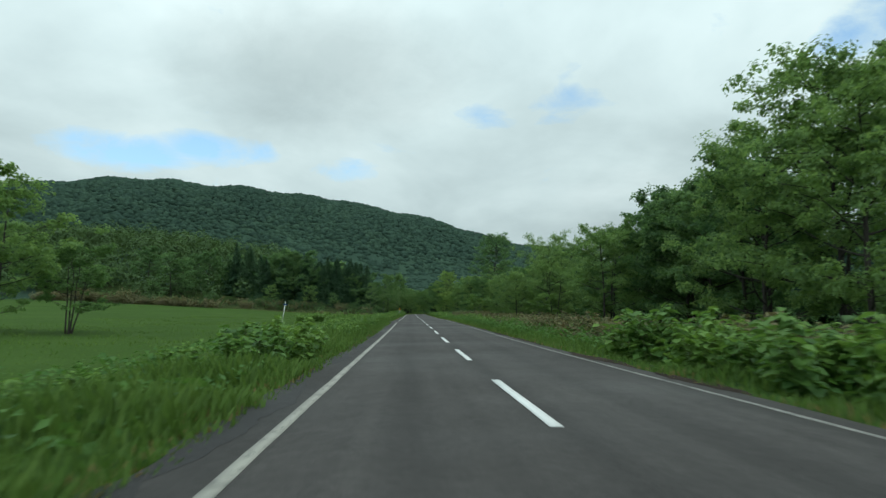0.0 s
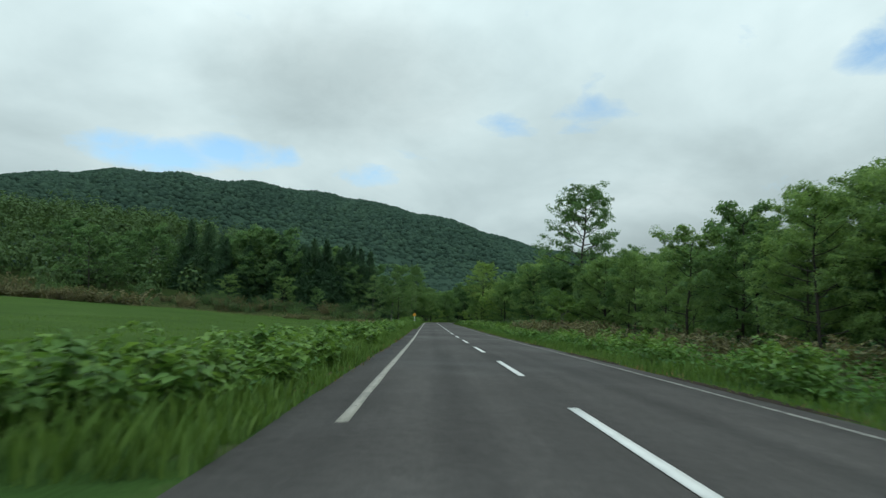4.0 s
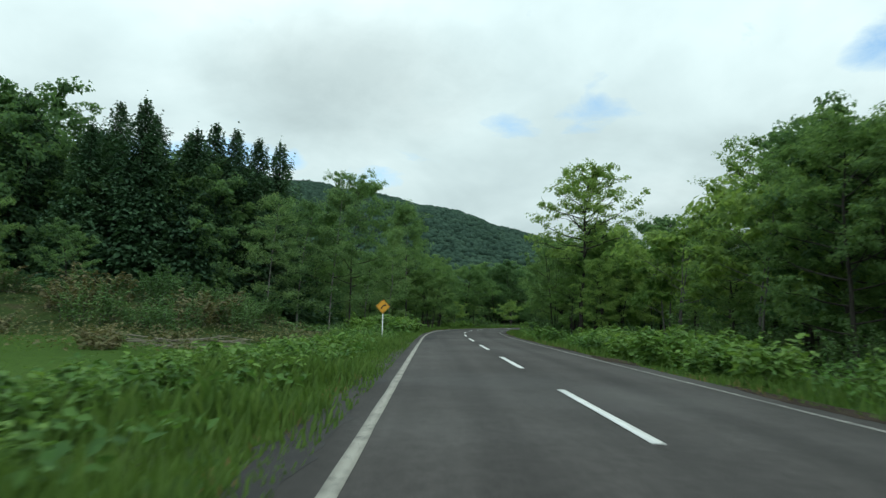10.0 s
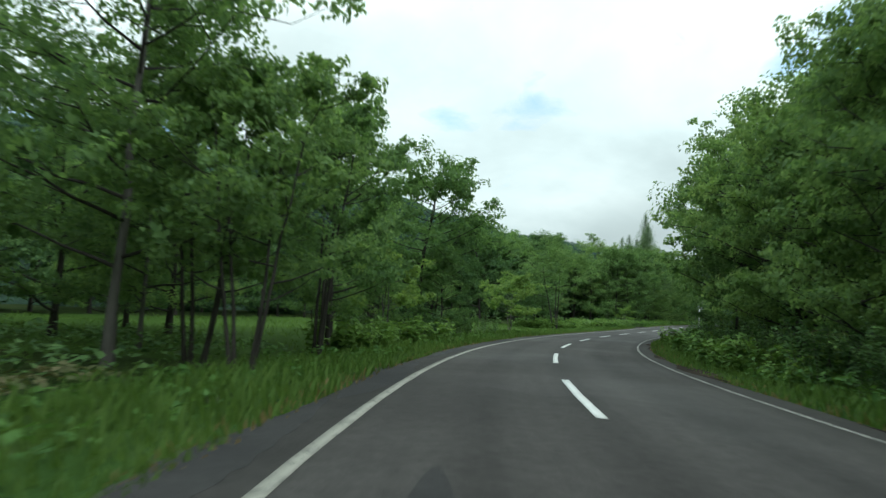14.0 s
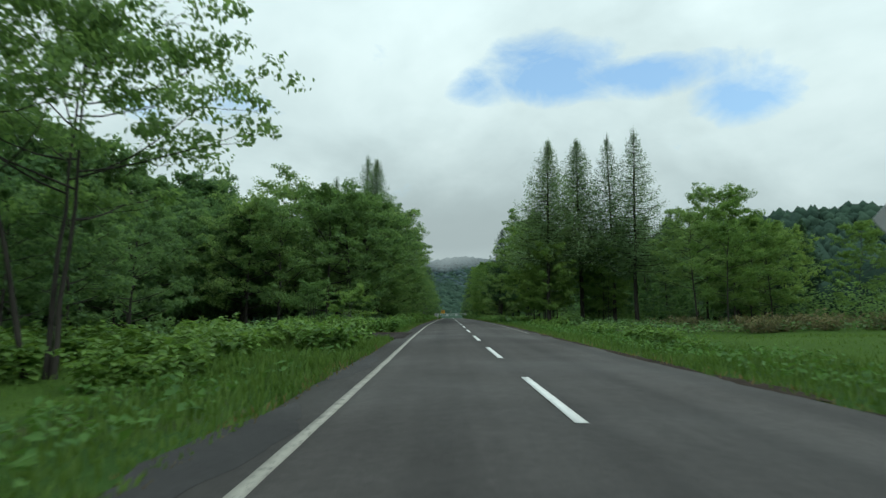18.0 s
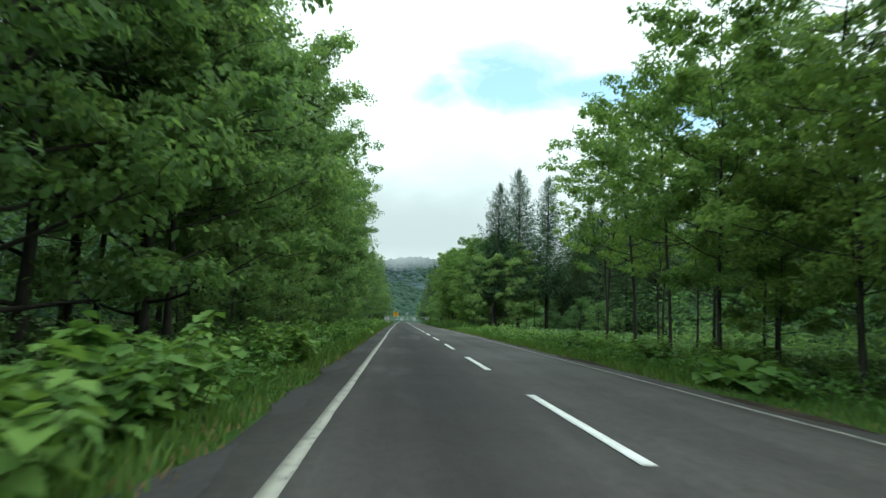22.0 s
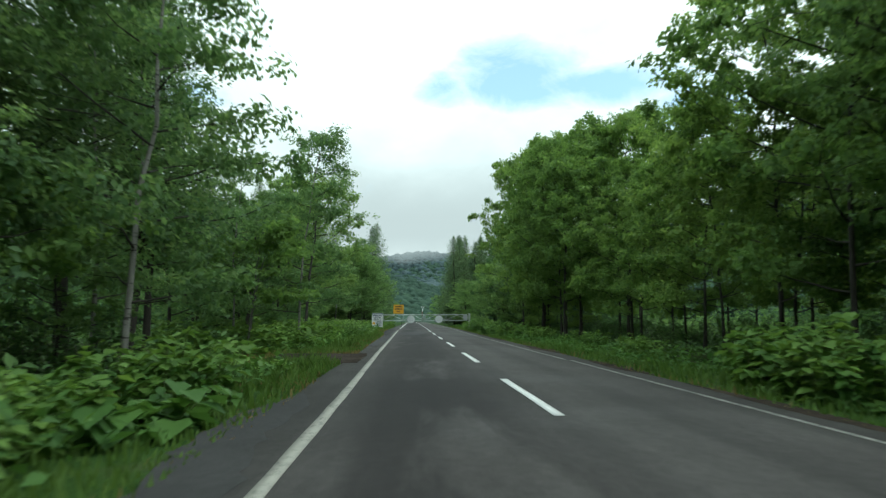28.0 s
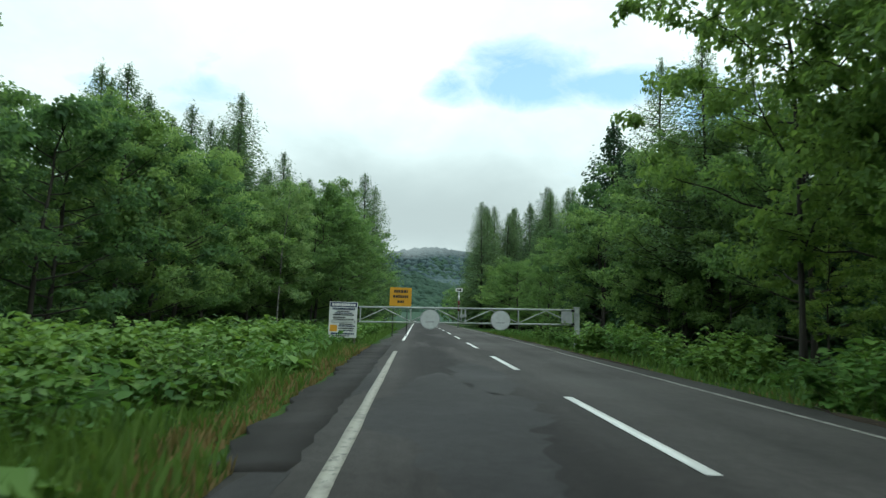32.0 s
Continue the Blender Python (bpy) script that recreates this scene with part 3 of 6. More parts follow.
def leafy_canopy(name, centres, size, per, leaf, mat, label, rng):
    """Woodland at middle distance: every crown a shell of leaf clumps."""
    n = len(centres) * per
    c = np.repeat(centres, per, 0)
    k = np.repeat(size * rng.uniform(0.7, 1.3, len(centres)), per)[:, None]
    d = rng.normal(size=(n, 3))
    d /= np.linalg.norm(d, axis=1, keepdims=True)
    d[:, 2] = np.abs(d[:, 2]) * 1.5 - 0.55
    c = c + np.array([0, 0, 1.0]) * np.repeat(rng.uniform(-0.35, 0.5, len(centres)) * size, per)[:, None]
    # lobes make each crown uneven
    lobe = 1 + 0.16 * np.sin(d[:, :1] * 5 + c[:, 1:2]) + 0.16 * np.sin(d[:, 1:2] * 6 + c[:, :1]) + 0.1 * np.sin(d[:, 2:] * 7 + c[:, :1])
    P = c + d * k * lobe * rng.uniform(0.82, 1.03, (n, 1))
    nor = d * 1.5 + rng.normal(0, 0.35, (n, 3)) + np.array([0, 0, 0.3])
    V, F = leaves(P, np.cross(nor, rng.normal(size=(n, 3))), nor, leaf * rng.uniform(0.6, 1.3, n), leaf * 0.75 * rng.uniform(0.6, 1.3, n))
    return tagged(new(name, mesh_from(name, V, F, mat)), label, "forest", kind="stuff")


def woods():
    rng = np.random.RandomState(5)

    def along(points, n, spread, back, lift, gap):
        """Tree places over the slopes of a crest."""
        c = crest(points, 10)
        q = c[rng.randint(0, len(c), n)]
        x, y = q[:, 0] + rng.normal(0, spread, n), q[:, 1] - np.abs(rng.normal(0, back, n)) + rng.uniform(0, spread * 0.5, n)
        z = hill_height(x, y)
        ok = (road_gap(x, y) > gap) & (z > 1)
        return np.stack([x, y, z + lift], 1)[ok]

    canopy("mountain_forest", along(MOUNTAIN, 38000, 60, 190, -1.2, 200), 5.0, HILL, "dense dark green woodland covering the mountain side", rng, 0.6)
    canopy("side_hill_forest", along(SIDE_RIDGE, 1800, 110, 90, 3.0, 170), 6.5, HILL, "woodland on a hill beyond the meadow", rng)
    canopy("misty_mountain_forest", along(END_RIDGE, 7000, 70, 170, -1.0, 200), 6.0, HILL_HAZED, "woodland on the mountain at the road's end, mist mixed into its blue-green colour", rng, 0.6)
    leafy_canopy("foothill_forest", along(FOOTHILL, 620, 30, 45, 7.0, 62), 5.4, 210, 1.15, LEAF_FAR, "dense mixed woodland on the low hill behind the field", rng)
    s = np.concatenate([rng.uniform(-10, 290, 900), rng.uniform(352, 720, 1100), rng.uniform(360, 720, 1100)])
    d = np.concatenate([rng.uniform(50, 92, 900), rng.uniform(56, 92, 1100), rng.uniform(-46, -120, 1100)])
    behind = ~((s > 468) & (s < 560) & (d > 0))
    s, d = s[behind], d[behind]
    px, py = plan(s, d)
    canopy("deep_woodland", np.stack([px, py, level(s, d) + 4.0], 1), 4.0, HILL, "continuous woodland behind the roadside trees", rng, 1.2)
    x, y = rng.uniform(-420, 10, 700), rng.uniform(250, 330, 700)
    ok = (road_gap(x, y) > 62) & (road_gap(x, y) < 400)
    leafy_canopy("field_edge_forest", np.stack([x, y, np.maximum(hill_height(x, y), 0) + 6.5], 1)[ok], 4.2, 140, 1.0, LEAF_FAR, "mixed woodland at the far edge of the field", rng)


# ------------------------------------------------------------------ road
def strip(name, s, d0, d1, thick, mat, parent=None, label="", up=0.0, wobble=0.0, rng=None, drift=None):
    """A slab that follows the road between the offsets d0 and d1."""
    s = np.asarray(s, float)
    n = len(s)
    a, b = np.full(n, float(d0)), np.full(n, float(d1))
    if drift is not None:
        a, b = a + drift(s), b + drift(s)
    if wobble:
        left, right = wobble if isinstance(wobble, tuple) else (wobble, wobble)
        a, b = a + rng.uniform(-left, left, n), b + rng.uniform(-right, right, n)
    cross = max(2, int(abs(d1 - d0) / 1.0) + 1) if abs(d1 - d0) > 1.5 else 2
    D = a[:, None] + (b - a)[:, None] * np.linspace(0, 1, cross)[None, :]
    S = np.repeat(s[:, None], cross, 1)
    X, Y = plan(S, D)
    Z = np.interp(S, S_GRID, LINE_Z) - 0.015 * np.abs(D) + up
    top = np.stack([X, Y, Z], -1).reshape(-1, 3)
    tris = grid_tris(n, cross)
    low = top - np.array([0, 0, thick])
    N = len(top)
    sides = []
    for col, flip in ((0, False), (cross - 1, True)):
        i = np.arange(n - 1) * cross + col
        j = i + cross
        q = np.concatenate([np.stack([i, j, j + N], 1), np.stack([i, j + N, i + N], 1)])
        sides.append(q[:, ::-1] if flip else q)
    for row, flip in ((0, True), (n - 1, False)):
        i = row * cross + np.arange(cross - 1)
        q = np.concatenate([np.stack([i, i + 1, i + 1 + N], 1), np.stack([i, i + 1 + N, i + N], 1)])
        sides.append(q[:, ::-1] if flip else q)
    me = mesh_from(name, np.concatenate([top, low]), np.concatenate([tris] + sides), mat)
    lane = np.tile(np.stack([S, D], -1).reshape(-1, 2), (2, 1))
    corner = np.empty(len(me.loops), np.int32)
    me.loops.foreach_get("vertex_index", corner)
    me.uv_layers.new(name="lane").data.foreach_set("uv", lane[corner].astype(np.float32).ravel())
    ob = new(name, me)
    if parent:
        ob.parent = parent
    if label:
        ob["label"] = label
    return ob


def ragged(name, s0, s1, d0, d1, mat, parent, label, seed, up=0.002):
    """A flat patch with an uneven outline on the road."""
    rng = np.random.RandomState(seed)
    n, m = max(12, int((s1 - s0) * 5)), 9
    s = np.linspace(s0, s1, n)
    taper = np.sin(np.linspace(0.02, math.pi - 0.02, n)) ** 0.8
    mid, half = (d0 + d1) / 2, abs(d1 - d0) / 2
    drift = np.convolve(rng.normal(0, 1.1, n + 14), np.ones(15) / 15, "valid") + rng.normal(0, 0.07, n)
    a, b = mid - half * taper * (1 + 0.9 * drift), mid + half * taper * (1 + 0.9 * drift[::-1])
    D = a[:, None] + (b - a)[:, None] * np.linspace(0, 1, m)[None]
    S = np.repeat(s[:, None], m, 1)
    X, Y = plan(S, D)
    Z = np.interp(S, S_GRID, LINE_Z) - 0.015 * np.abs(D) + up
    ob = new(name, mesh_from(name, np.stack([X, Y, Z], -1).reshape(-1, 3), grid_tris(n, m), mat))
    ob.parent = parent
    ob["label"] = label
    return ob


def road():
    rng = np.random.RandomState(3)
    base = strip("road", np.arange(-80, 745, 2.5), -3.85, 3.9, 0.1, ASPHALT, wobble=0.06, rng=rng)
    tagged(base, "two-lane grey asphalt road with damp dark patches", "road", kind="structure")
    for n in range(-7, 74):
        w = 0.075 + rng.uniform(-0.004, 0.004)
        strip("dash", np.arange(n * 10, n * 10 + 5.01, 1.25), -w, w, 0.004, LINE, base, "white painted centre dash", up=0.005, wobble=0.004, rng=rng)
    for a, b, mat in ((-80, 63, LINE_WORN), (73.5, 160, LINE_WORN), (160, 300, LINE_WORN), (300, 340, LINE_WORN), (340, 517, LINE_WORN), (526.5, 740, LINE)):
        strip("edge_line", np.arange(a, b + 0.1, 1.0), LEFT_LINE - 0.075, LEFT_LINE + 0.075, 0.004, mat, base, "worn off-white edge line", up=0.005, wobble=0.008, rng=rng,
              drift=lambda q: np.interp(q, (298, 306, 322, 335, 360, 378, 390, 402, 438, 452, 462, 476, 517, 531), (0, 0.04, 0.0, -0.03, -0.03, 0, -0.01, -0.02, -0.04, -0.01, -0.01, -0.06, -0.07, 0)))
    for a, b, in_ in ((-80, 62, -0.06), (62, 150, 0.0), (150, 230, 0.03), (230, 300, 0.06), (339, 420, 0.04), (420, 472, 0.13), (472, 520, 0.25), (520, 740, 0.13)):
        strip("edge_line", np.arange(a, b + 0.1, 1.0), RIGHT_LINE - in_ - 0.055, RIGHT_LINE - in_ + 0.055, 0.004, LINE_FAINT, base, "worn off-white edge line", up=0.005, wobble=0.012, rng=rng)
    for q, (s0, s1, d0, d1) in enumerate(((339.8, 342.3, -9.5, -5.0), (341, 342.6, -6.4, -4.2))):
        ragged("bare_patch", s0, s1, d0, d1, SOIL, base, "brown earth over broken asphalt", 300 + q, 0.012)
    for q, (s0, s1, d0, d1, mat, label) in enumerate(((338.2, 340.6, -6.8, -5.2, APRON, "dark puddle stain"), (334.5, 336.4, -6.6, -4.6, SOIL, "brown earth"))):
        ragged("stain", s0, s1, d0, d1, mat, base, label, 411 + q, 0.012)
    # crumbled dark edge of the asphalt outside the left line
    edge = random.Random(9)
    s = -14.0
    while s < 560:
        e = s + edge.uniform(3, 11)
        if not (62 < e and s < 75) and not (331 < e and s < 344) and not (468 < e and s < 478):
            ragged("edge_patch", s, e, -3.95 - edge.uniform(0, 0.25), -3.2 - edge.uniform(0, 0.3), PATCHED, base, "dark crumbled edge of the asphalt", int(s * 7) + 900, 0.003)
        s = e + edge.uniform(-0.5, 3)
    for q, (s0, s1, d0, d1) in enumerate(((210, 224, -3.0, -2.2), (221, 236, -3.1, -1.7), (233, 247, -2.5, -1.3), (226, 230, -1.5, -0.4), (498, 509, -2.9, -0.9), (505, 512, -1.8, -0.3))):
        ragged("tar_patch", s0, s1, d0, d1, PATCHED, base, "dark damp patch in the left lane", 700 + q, 0.002)
    # bare earth along the right edge of the asphalt
    s = -14.0
    while s < 540:
        e = s + edge.uniform(3, 9)
        ragged("edge_patch", s, e, 3.62 + edge.uniform(0, 0.15), 4.05 + edge.uniform(0, 0.3), SOIL, base, "crumbled earthy edge of the asphalt", int(s * 5) + 2900, 0.003)
        s = e + edge.uniform(0, 7) * (0.2 if 285 < s < 350 else 1.0)
    # side entrances
    for name, s0, s1, d0, mat, label in (("side_entrance", 66.4, 70.2, -7.2, PALE_ASPHALT, "pale asphalt entrance to the field beside the road"),
                                         ("side_entrance", 62.8, 66.4, -6.0, APRON, "dark broken asphalt beside the field entrance"),
                                         ("side_entrance", 333.5, 341.8, -9.6, LAYBY, "muddy brown-grey lay-by of broken asphalt beside the road"),
                                         ("side_entrance", 470.0, 475.0, -6.4, SOIL, "bare brown earth patch beside the road"),
                                         ("side_entrance", 500, 522, -4.2, APRON, "wide patched asphalt shoulder before the gate")):
        ob = strip(name, np.arange(s0, s1 + 0.1, 0.4), d0, -3.45, 0.09, mat, up=0.006, wobble=(0.13, 0.05), rng=rng)
        tagged(ob, label, "pavement", kind="structure")


road()


# ------------------------------------------------------------------ plants
def leaves(P, axis, normal, L, W, fold=0.2, heart=False):
    """Leaf blades as folded diamonds (or hearts): middles P, long axis, facing, length and width."""
    n = len(P)
    axis = axis / np.linalg.norm(axis, axis=1, keepdims=True)
    side = np.cross(axis, normal)
    side /= np.linalg.norm(side, axis=1, keepdims=True) + 1e-9
    nor = np.cross(side, axis)
    L, W = np.broadcast_to(L, n)[:, None], np.broadcast_to(W, n)[:, None]
    if not heart:
        V = np.stack([P - axis * L * 0.5, P - side * W * 0.5 + nor * W * fold - axis * L * 0.05, P + axis * L * 0.5, P + side * W * 0.5 + nor * W * fold - axis * L * 0.05], 1)
        F = np.array([[0, 2, 1], [0, 3, 2]])
    else:
        V = np.stack([P - axis * L * 0.38, P - axis * L * 0.45 - side * W * 0.3 + nor * W * fold * 0.5, P - side * W * 0.52 + nor * W * fold, P + axis * L * 0.55 - nor * L * 0.12,
                      P + side * W * 0.52 + nor * W * fold, P - axis * L * 0.45 + side * W * 0.3 + nor * W * fold * 0.5], 1)
        F = np.array([[0, 2, 1], [0, 3, 2], [0, 4, 3], [0, 5, 4]])
    k = V.shape[1]
    return V.reshape(-1, 3), (F[None] + (np.arange(n) * k)[:, None, None]).reshape(-1, 3)


def tube(path, radii, sides=6):
    path = np.asarray(path, float)
    n = len(path)
    tang = np.gradient(path, axis=0)
    tang /= np.linalg.norm(tang, axis=1, keepdims=True) + 1e-9
    ref = np.where(np.abs(tang[:, 2:3]) > 0.9, np.array([[1.0, 0, 0]]), np.array([[0, 0, 1.0]]))
    u = np.cross(tang, ref)
    u /= np.linalg.norm(u, axis=1, keepdims=True) + 1e-9
    v = np.cross(tang, u)
    a = np.arange(sides) * 2 * np.pi / sides
    ring = path[:, None] + (np.cos(a)[None, :, None] * u[:, None] + np.sin(a)[None, :, None] * v[:, None]) * np.asarray(radii)[:, None, None]
    i = (np.arange(n - 1)[:, None] * sides + np.arange(sides)[None, :]).ravel()
    j = (np.arange(n - 1)[:, None] * sides + (np.arange(sides)[None, :] + 1) % sides).ravel()
    return ring.reshape(-1, 3), np.concatenate([np.stack([i, j, j + sides], 1), np.stack([i, j + sides, i + sides], 1)])


def merged(bits):
    V, F, o = [], [], 0
    for v, f in bits:
        V.append(v)
        F.append(f + o)
        o += len(v)
    return np.concatenate(V), np.concatenate(F)


def unit(rng, n):
    v = rng.normal(size=(n, 3))
    return v / np.linalg.norm(v, axis=1, keepdims=True)


def broad_tree(seed, H, R, base, n_limb, n_leaf, leaf, mat, bark=BARK, stems=1, flat=0.6, open_=0.0, droop=0.0, shape=0.75, girth=0.013, twigs=3, puff=0.24, limb_bark=None, sprays=5, tip=0.30):
    """Broadleaf tree: trunk(s), limbs with side branches, leaf clumps that sit on the branch ends."""
    rng = np.random.RandomState(seed)
    trunks, limbs, clumps = [], [], []
    for st in range(stems):
        az0 = rng.uniform(0, 6.28)
        lean = 0.0 if stems == 1 else rng.uniform(0.10, 0.22)
        u = np.linspace(0, 0.93, 9)
        wob = np.cumsum(rng.normal(0, 0.014 * H, (9, 2)), axis=0) * u[:, None]
        foot = 0.0 if stems == 1 else 0.03 * H
        path = np.stack([np.cos(az0) * (foot + lean * u * H) + wob[:, 0], np.sin(az0) * (foot + lean * u * H) + wob[:, 1], u * H - 0.35], 1)
        r0 = girth * H if stems == 1 else 0.7 * girth * H
        rad = r0 * (1 - u * 0.86)
        rad[0] *= 1.5
        trunks.append(tube(path, rad, 8))
        k = max(3, n_limb // stems)
        for i in range(k):
            h = base + (0.95 - base) * ((i + rng.uniform(0.1, 0.9)) / k) ** 0.9
            az = i * 2.4 + rng.uniform(-0.5, 0.5) + az0
            t = (h - base) / (1 - base)
            wid = math.sin(math.pi * min(1.0, (t * 0.86 + 0.14)) ** shape)
            ln = R * (tip + (1.02 - tip) * wid) * rng.uniform(0.75, 1.15)
            rise = rng.uniform(0.3, 0.72) * (0.5 + t) - droop
            w = np.linspace(0, 1, 6)[:, None]
            p0 = np.array([np.interp(h, u, path[:, j]) for j in range(3)])
            out = np.array([math.cos(az), math.sin(az), 0])
            bow = np.array([-math.sin(az), math.cos(az), 0]) * rng.uniform(-0.2, 0.2) * ln
            lp = p0 + out * ln * w + np.array([0, 0, 1]) * (rise * ln * w ** (1.0 if droop else 1.4)) + bow * w ** 2 + rng.normal(0, 0.02 * ln, (6, 3)) * w
            lr = np.linspace(0.34, 0.08, 6) * r0 * (1.2 - 0.6 * t)
            limbs.append(tube(lp, lr, 5))
            clumps.append(lp[5])
            clumps.append(lp[4] + rng.normal(0, 0.06 * ln, 3))
            for q in range(twigs):
                c = lp[2 + q % 4]
                d2 = out * rng.uniform(0.3, 0.8) + np.array([-math.sin(az), math.cos(az), 0]) * rng.choice([-1, 1]) * rng.uniform(0.5, 1) + np.array([0, 0, rng.uniform(0.05, 0.5) - droop])
                e = c + d2 * ln * rng.uniform(0.25, 0.5)
                limbs.append(tube(np.stack([c, (c + e) / 2 + rng.normal(0, 0.03 * ln, 3), e]), np.array([0.12, 0.08, 0.04]) * r0, 4))
                clumps.append(e)
        for q in range(3):
            clumps.append(path[-1] + np.array([rng.normal(0, 0.04 * H), rng.normal(0, 0.04 * H), rng.uniform(-0.02, 0.06) * H]))
    clumps = np.array(clumps)
    if open_:
        clumps = clumps[rng.uniform(size=len(clumps)) > open_]
    # every clump is a handful of leafy sprays with gaps between them
    reach = rng.uniform(0.65, 1.25, len(clumps))[:, None] * R * puff
    heart = np.repeat(clumps, sprays, 0)
    wide = np.repeat(reach, sprays, 0)
    way = unit(rng, len(heart))
    way[:, 2] = np.where(way[:, 2] < -0.35, -way[:, 2] * 0.6, way[:, 2])
    ends = heart + way * wide * rng.uniform(0.35, 0.95, (len(heart), 1)) * np.array([1, 1, flat])
    per = max(4, int(n_leaf * 1.3) // len(ends))
    n = per * len(ends)
    size = np.repeat(wide * rng.uniform(0.34, 0.62, (len(ends), 1)), per, 0)
    dirs = unit(rng, n)
    out = np.repeat(way, per, 0)
    P = np.repeat(ends, per, 0) + dirs * size * rng.uniform(0.1, 1.0, (n, 1)) ** 0.5 * np.array([1, 1, 0.72])
    P[:, 2] -= droop * rng.uniform(0, 1.2, n) * np.repeat(wide, per, 0)[:, 0] * 2
    nor = out * 0.5 + dirs * 0.35 + np.array([0, 0, 0.5]) + unit(rng, n) * 0.6
    ax = np.cross(nor, unit(rng, n)) + np.array([0, 0, -0.3])
    V, F = leaves(P, ax, nor, 0.88 * leaf * rng.uniform(0.65, 1.35, n), 0.88 * leaf * 0.6 * rng.uniform(0.8, 1.2, n))
    tv, tf = merged(trunks)
    lv, lf = merged(limbs)
    fit = H / np.percentile(V[:, 2], 99.6)
    tv, lv, V = tv * fit, lv * fit, V * fit
    return [("trunk", mesh_from("trunk", tv, tf, bark, None, True)), ("branchwork", mesh_from("branchwork", lv, lf, limb_bark or bark, None, True)), ("crown", mesh_from("crown", V, F, mat))]


def conifer(seed, H, R, base, n_branch, per, card, mat, bark=BARK, sweep=-0.15, thin=1.0, top=0.9, shaggy=0.1, needle=0.34):
    """Conifer: straight stem, whorled branches, needle sprays hanging along each branch."""
    rng = np.random.RandomState(seed)
    u = np.linspace(0, 1, 8)
    path = np.stack([np.cumsum(rng.normal(0, 0.004 * H, 8)), np.cumsum(rng.normal(0, 0.004 * H, 8)), u * H - 0.35], 1)
    tv, tf = tube(path, 0.011 * H * (1.06 - u) + 0.01, 7)
    limbs, P, A, Nn, Ls = [], [], [], [], []
    for i in range(n_branch):
        t = (i + rng.uniform(0, 1)) / n_branch
        h = base + (0.985 - base) * t
        ln = (R * (1 - t) ** top * rng.uniform(0.72, 1.15) * (0.9 + 0.16 * math.sin(i * 0.9 + seed)) + 0.008 * H)
        az = i * 2.39 + rng.uniform(-0.4, 0.4)
        out = np.array([math.cos(az), math.sin(az), 0])
        p0 = np.array([np.interp(h, u, path[:, j]) for j in range(3)])
        w = np.linspace(0, 1, 5)[:, None]
        lp = p0 + out * ln * w + np.array([0, 0, 1]) * ln * (sweep * w + (0.22 - sweep * 0.4) * w ** 3 + 0.25 * t * w)
        limbs.append(tube(lp, np.linspace(0.0050, 0.0010, 5) * H * (0.3 + 0.25 * (1 - t)), 4))
        m = max(4, int(per * (0.35 + 0.65 * (1 - t))))
        g = rng.uniform(0.12, 1.03, m)
        q = np.stack([np.interp(g, w[:, 0], lp[:, j]) for j in range(3)], 1)
        sd = np.array([-math.sin(az), math.cos(az), 0])
        spread = rng.normal(0, 0.16, m)[:, None] * ln * (1 - 0.5 * g[:, None]) * thin
        q = q + sd * spread + np.array([0, 0, -1]) * np.abs(spread) * 0.25 + rng.normal(0, 1, (m, 3)) * np.array([0.05, 0.05, shaggy]) * card - np.array([0, 0, 0.3 * shaggy * card])
        P.append(q)
        A.append(out * 0.6 + sd * np.sign(spread) * rng.uniform(0.2, 1.0, (m, 1)) + np.array([0, 0, -0.35]) + unit(rng, m) * 0.3)
        Nn.append(np.array([0, 0, 1.0]) + unit(rng, m) * 0.6)
        Ls.append(card * rng.uniform(0.6, 1.25, m) * (0.45 + 0.55 * (1 - t)))
    P, A, Nn, Ls = np.concatenate(P), np.concatenate(A), np.concatenate(Nn), np.concatenate(Ls)
    V, F = leaves(P, A, Nn, Ls, Ls * needle * thin)
    lv, lf = merged(limbs)
    return [("trunk", mesh_from("trunk", tv, tf, bark, None, True)), ("branchwork", mesh_from("branchwork", lv, lf, bark, None, True)), ("crown", mesh_from("crown", V, F, mat))]


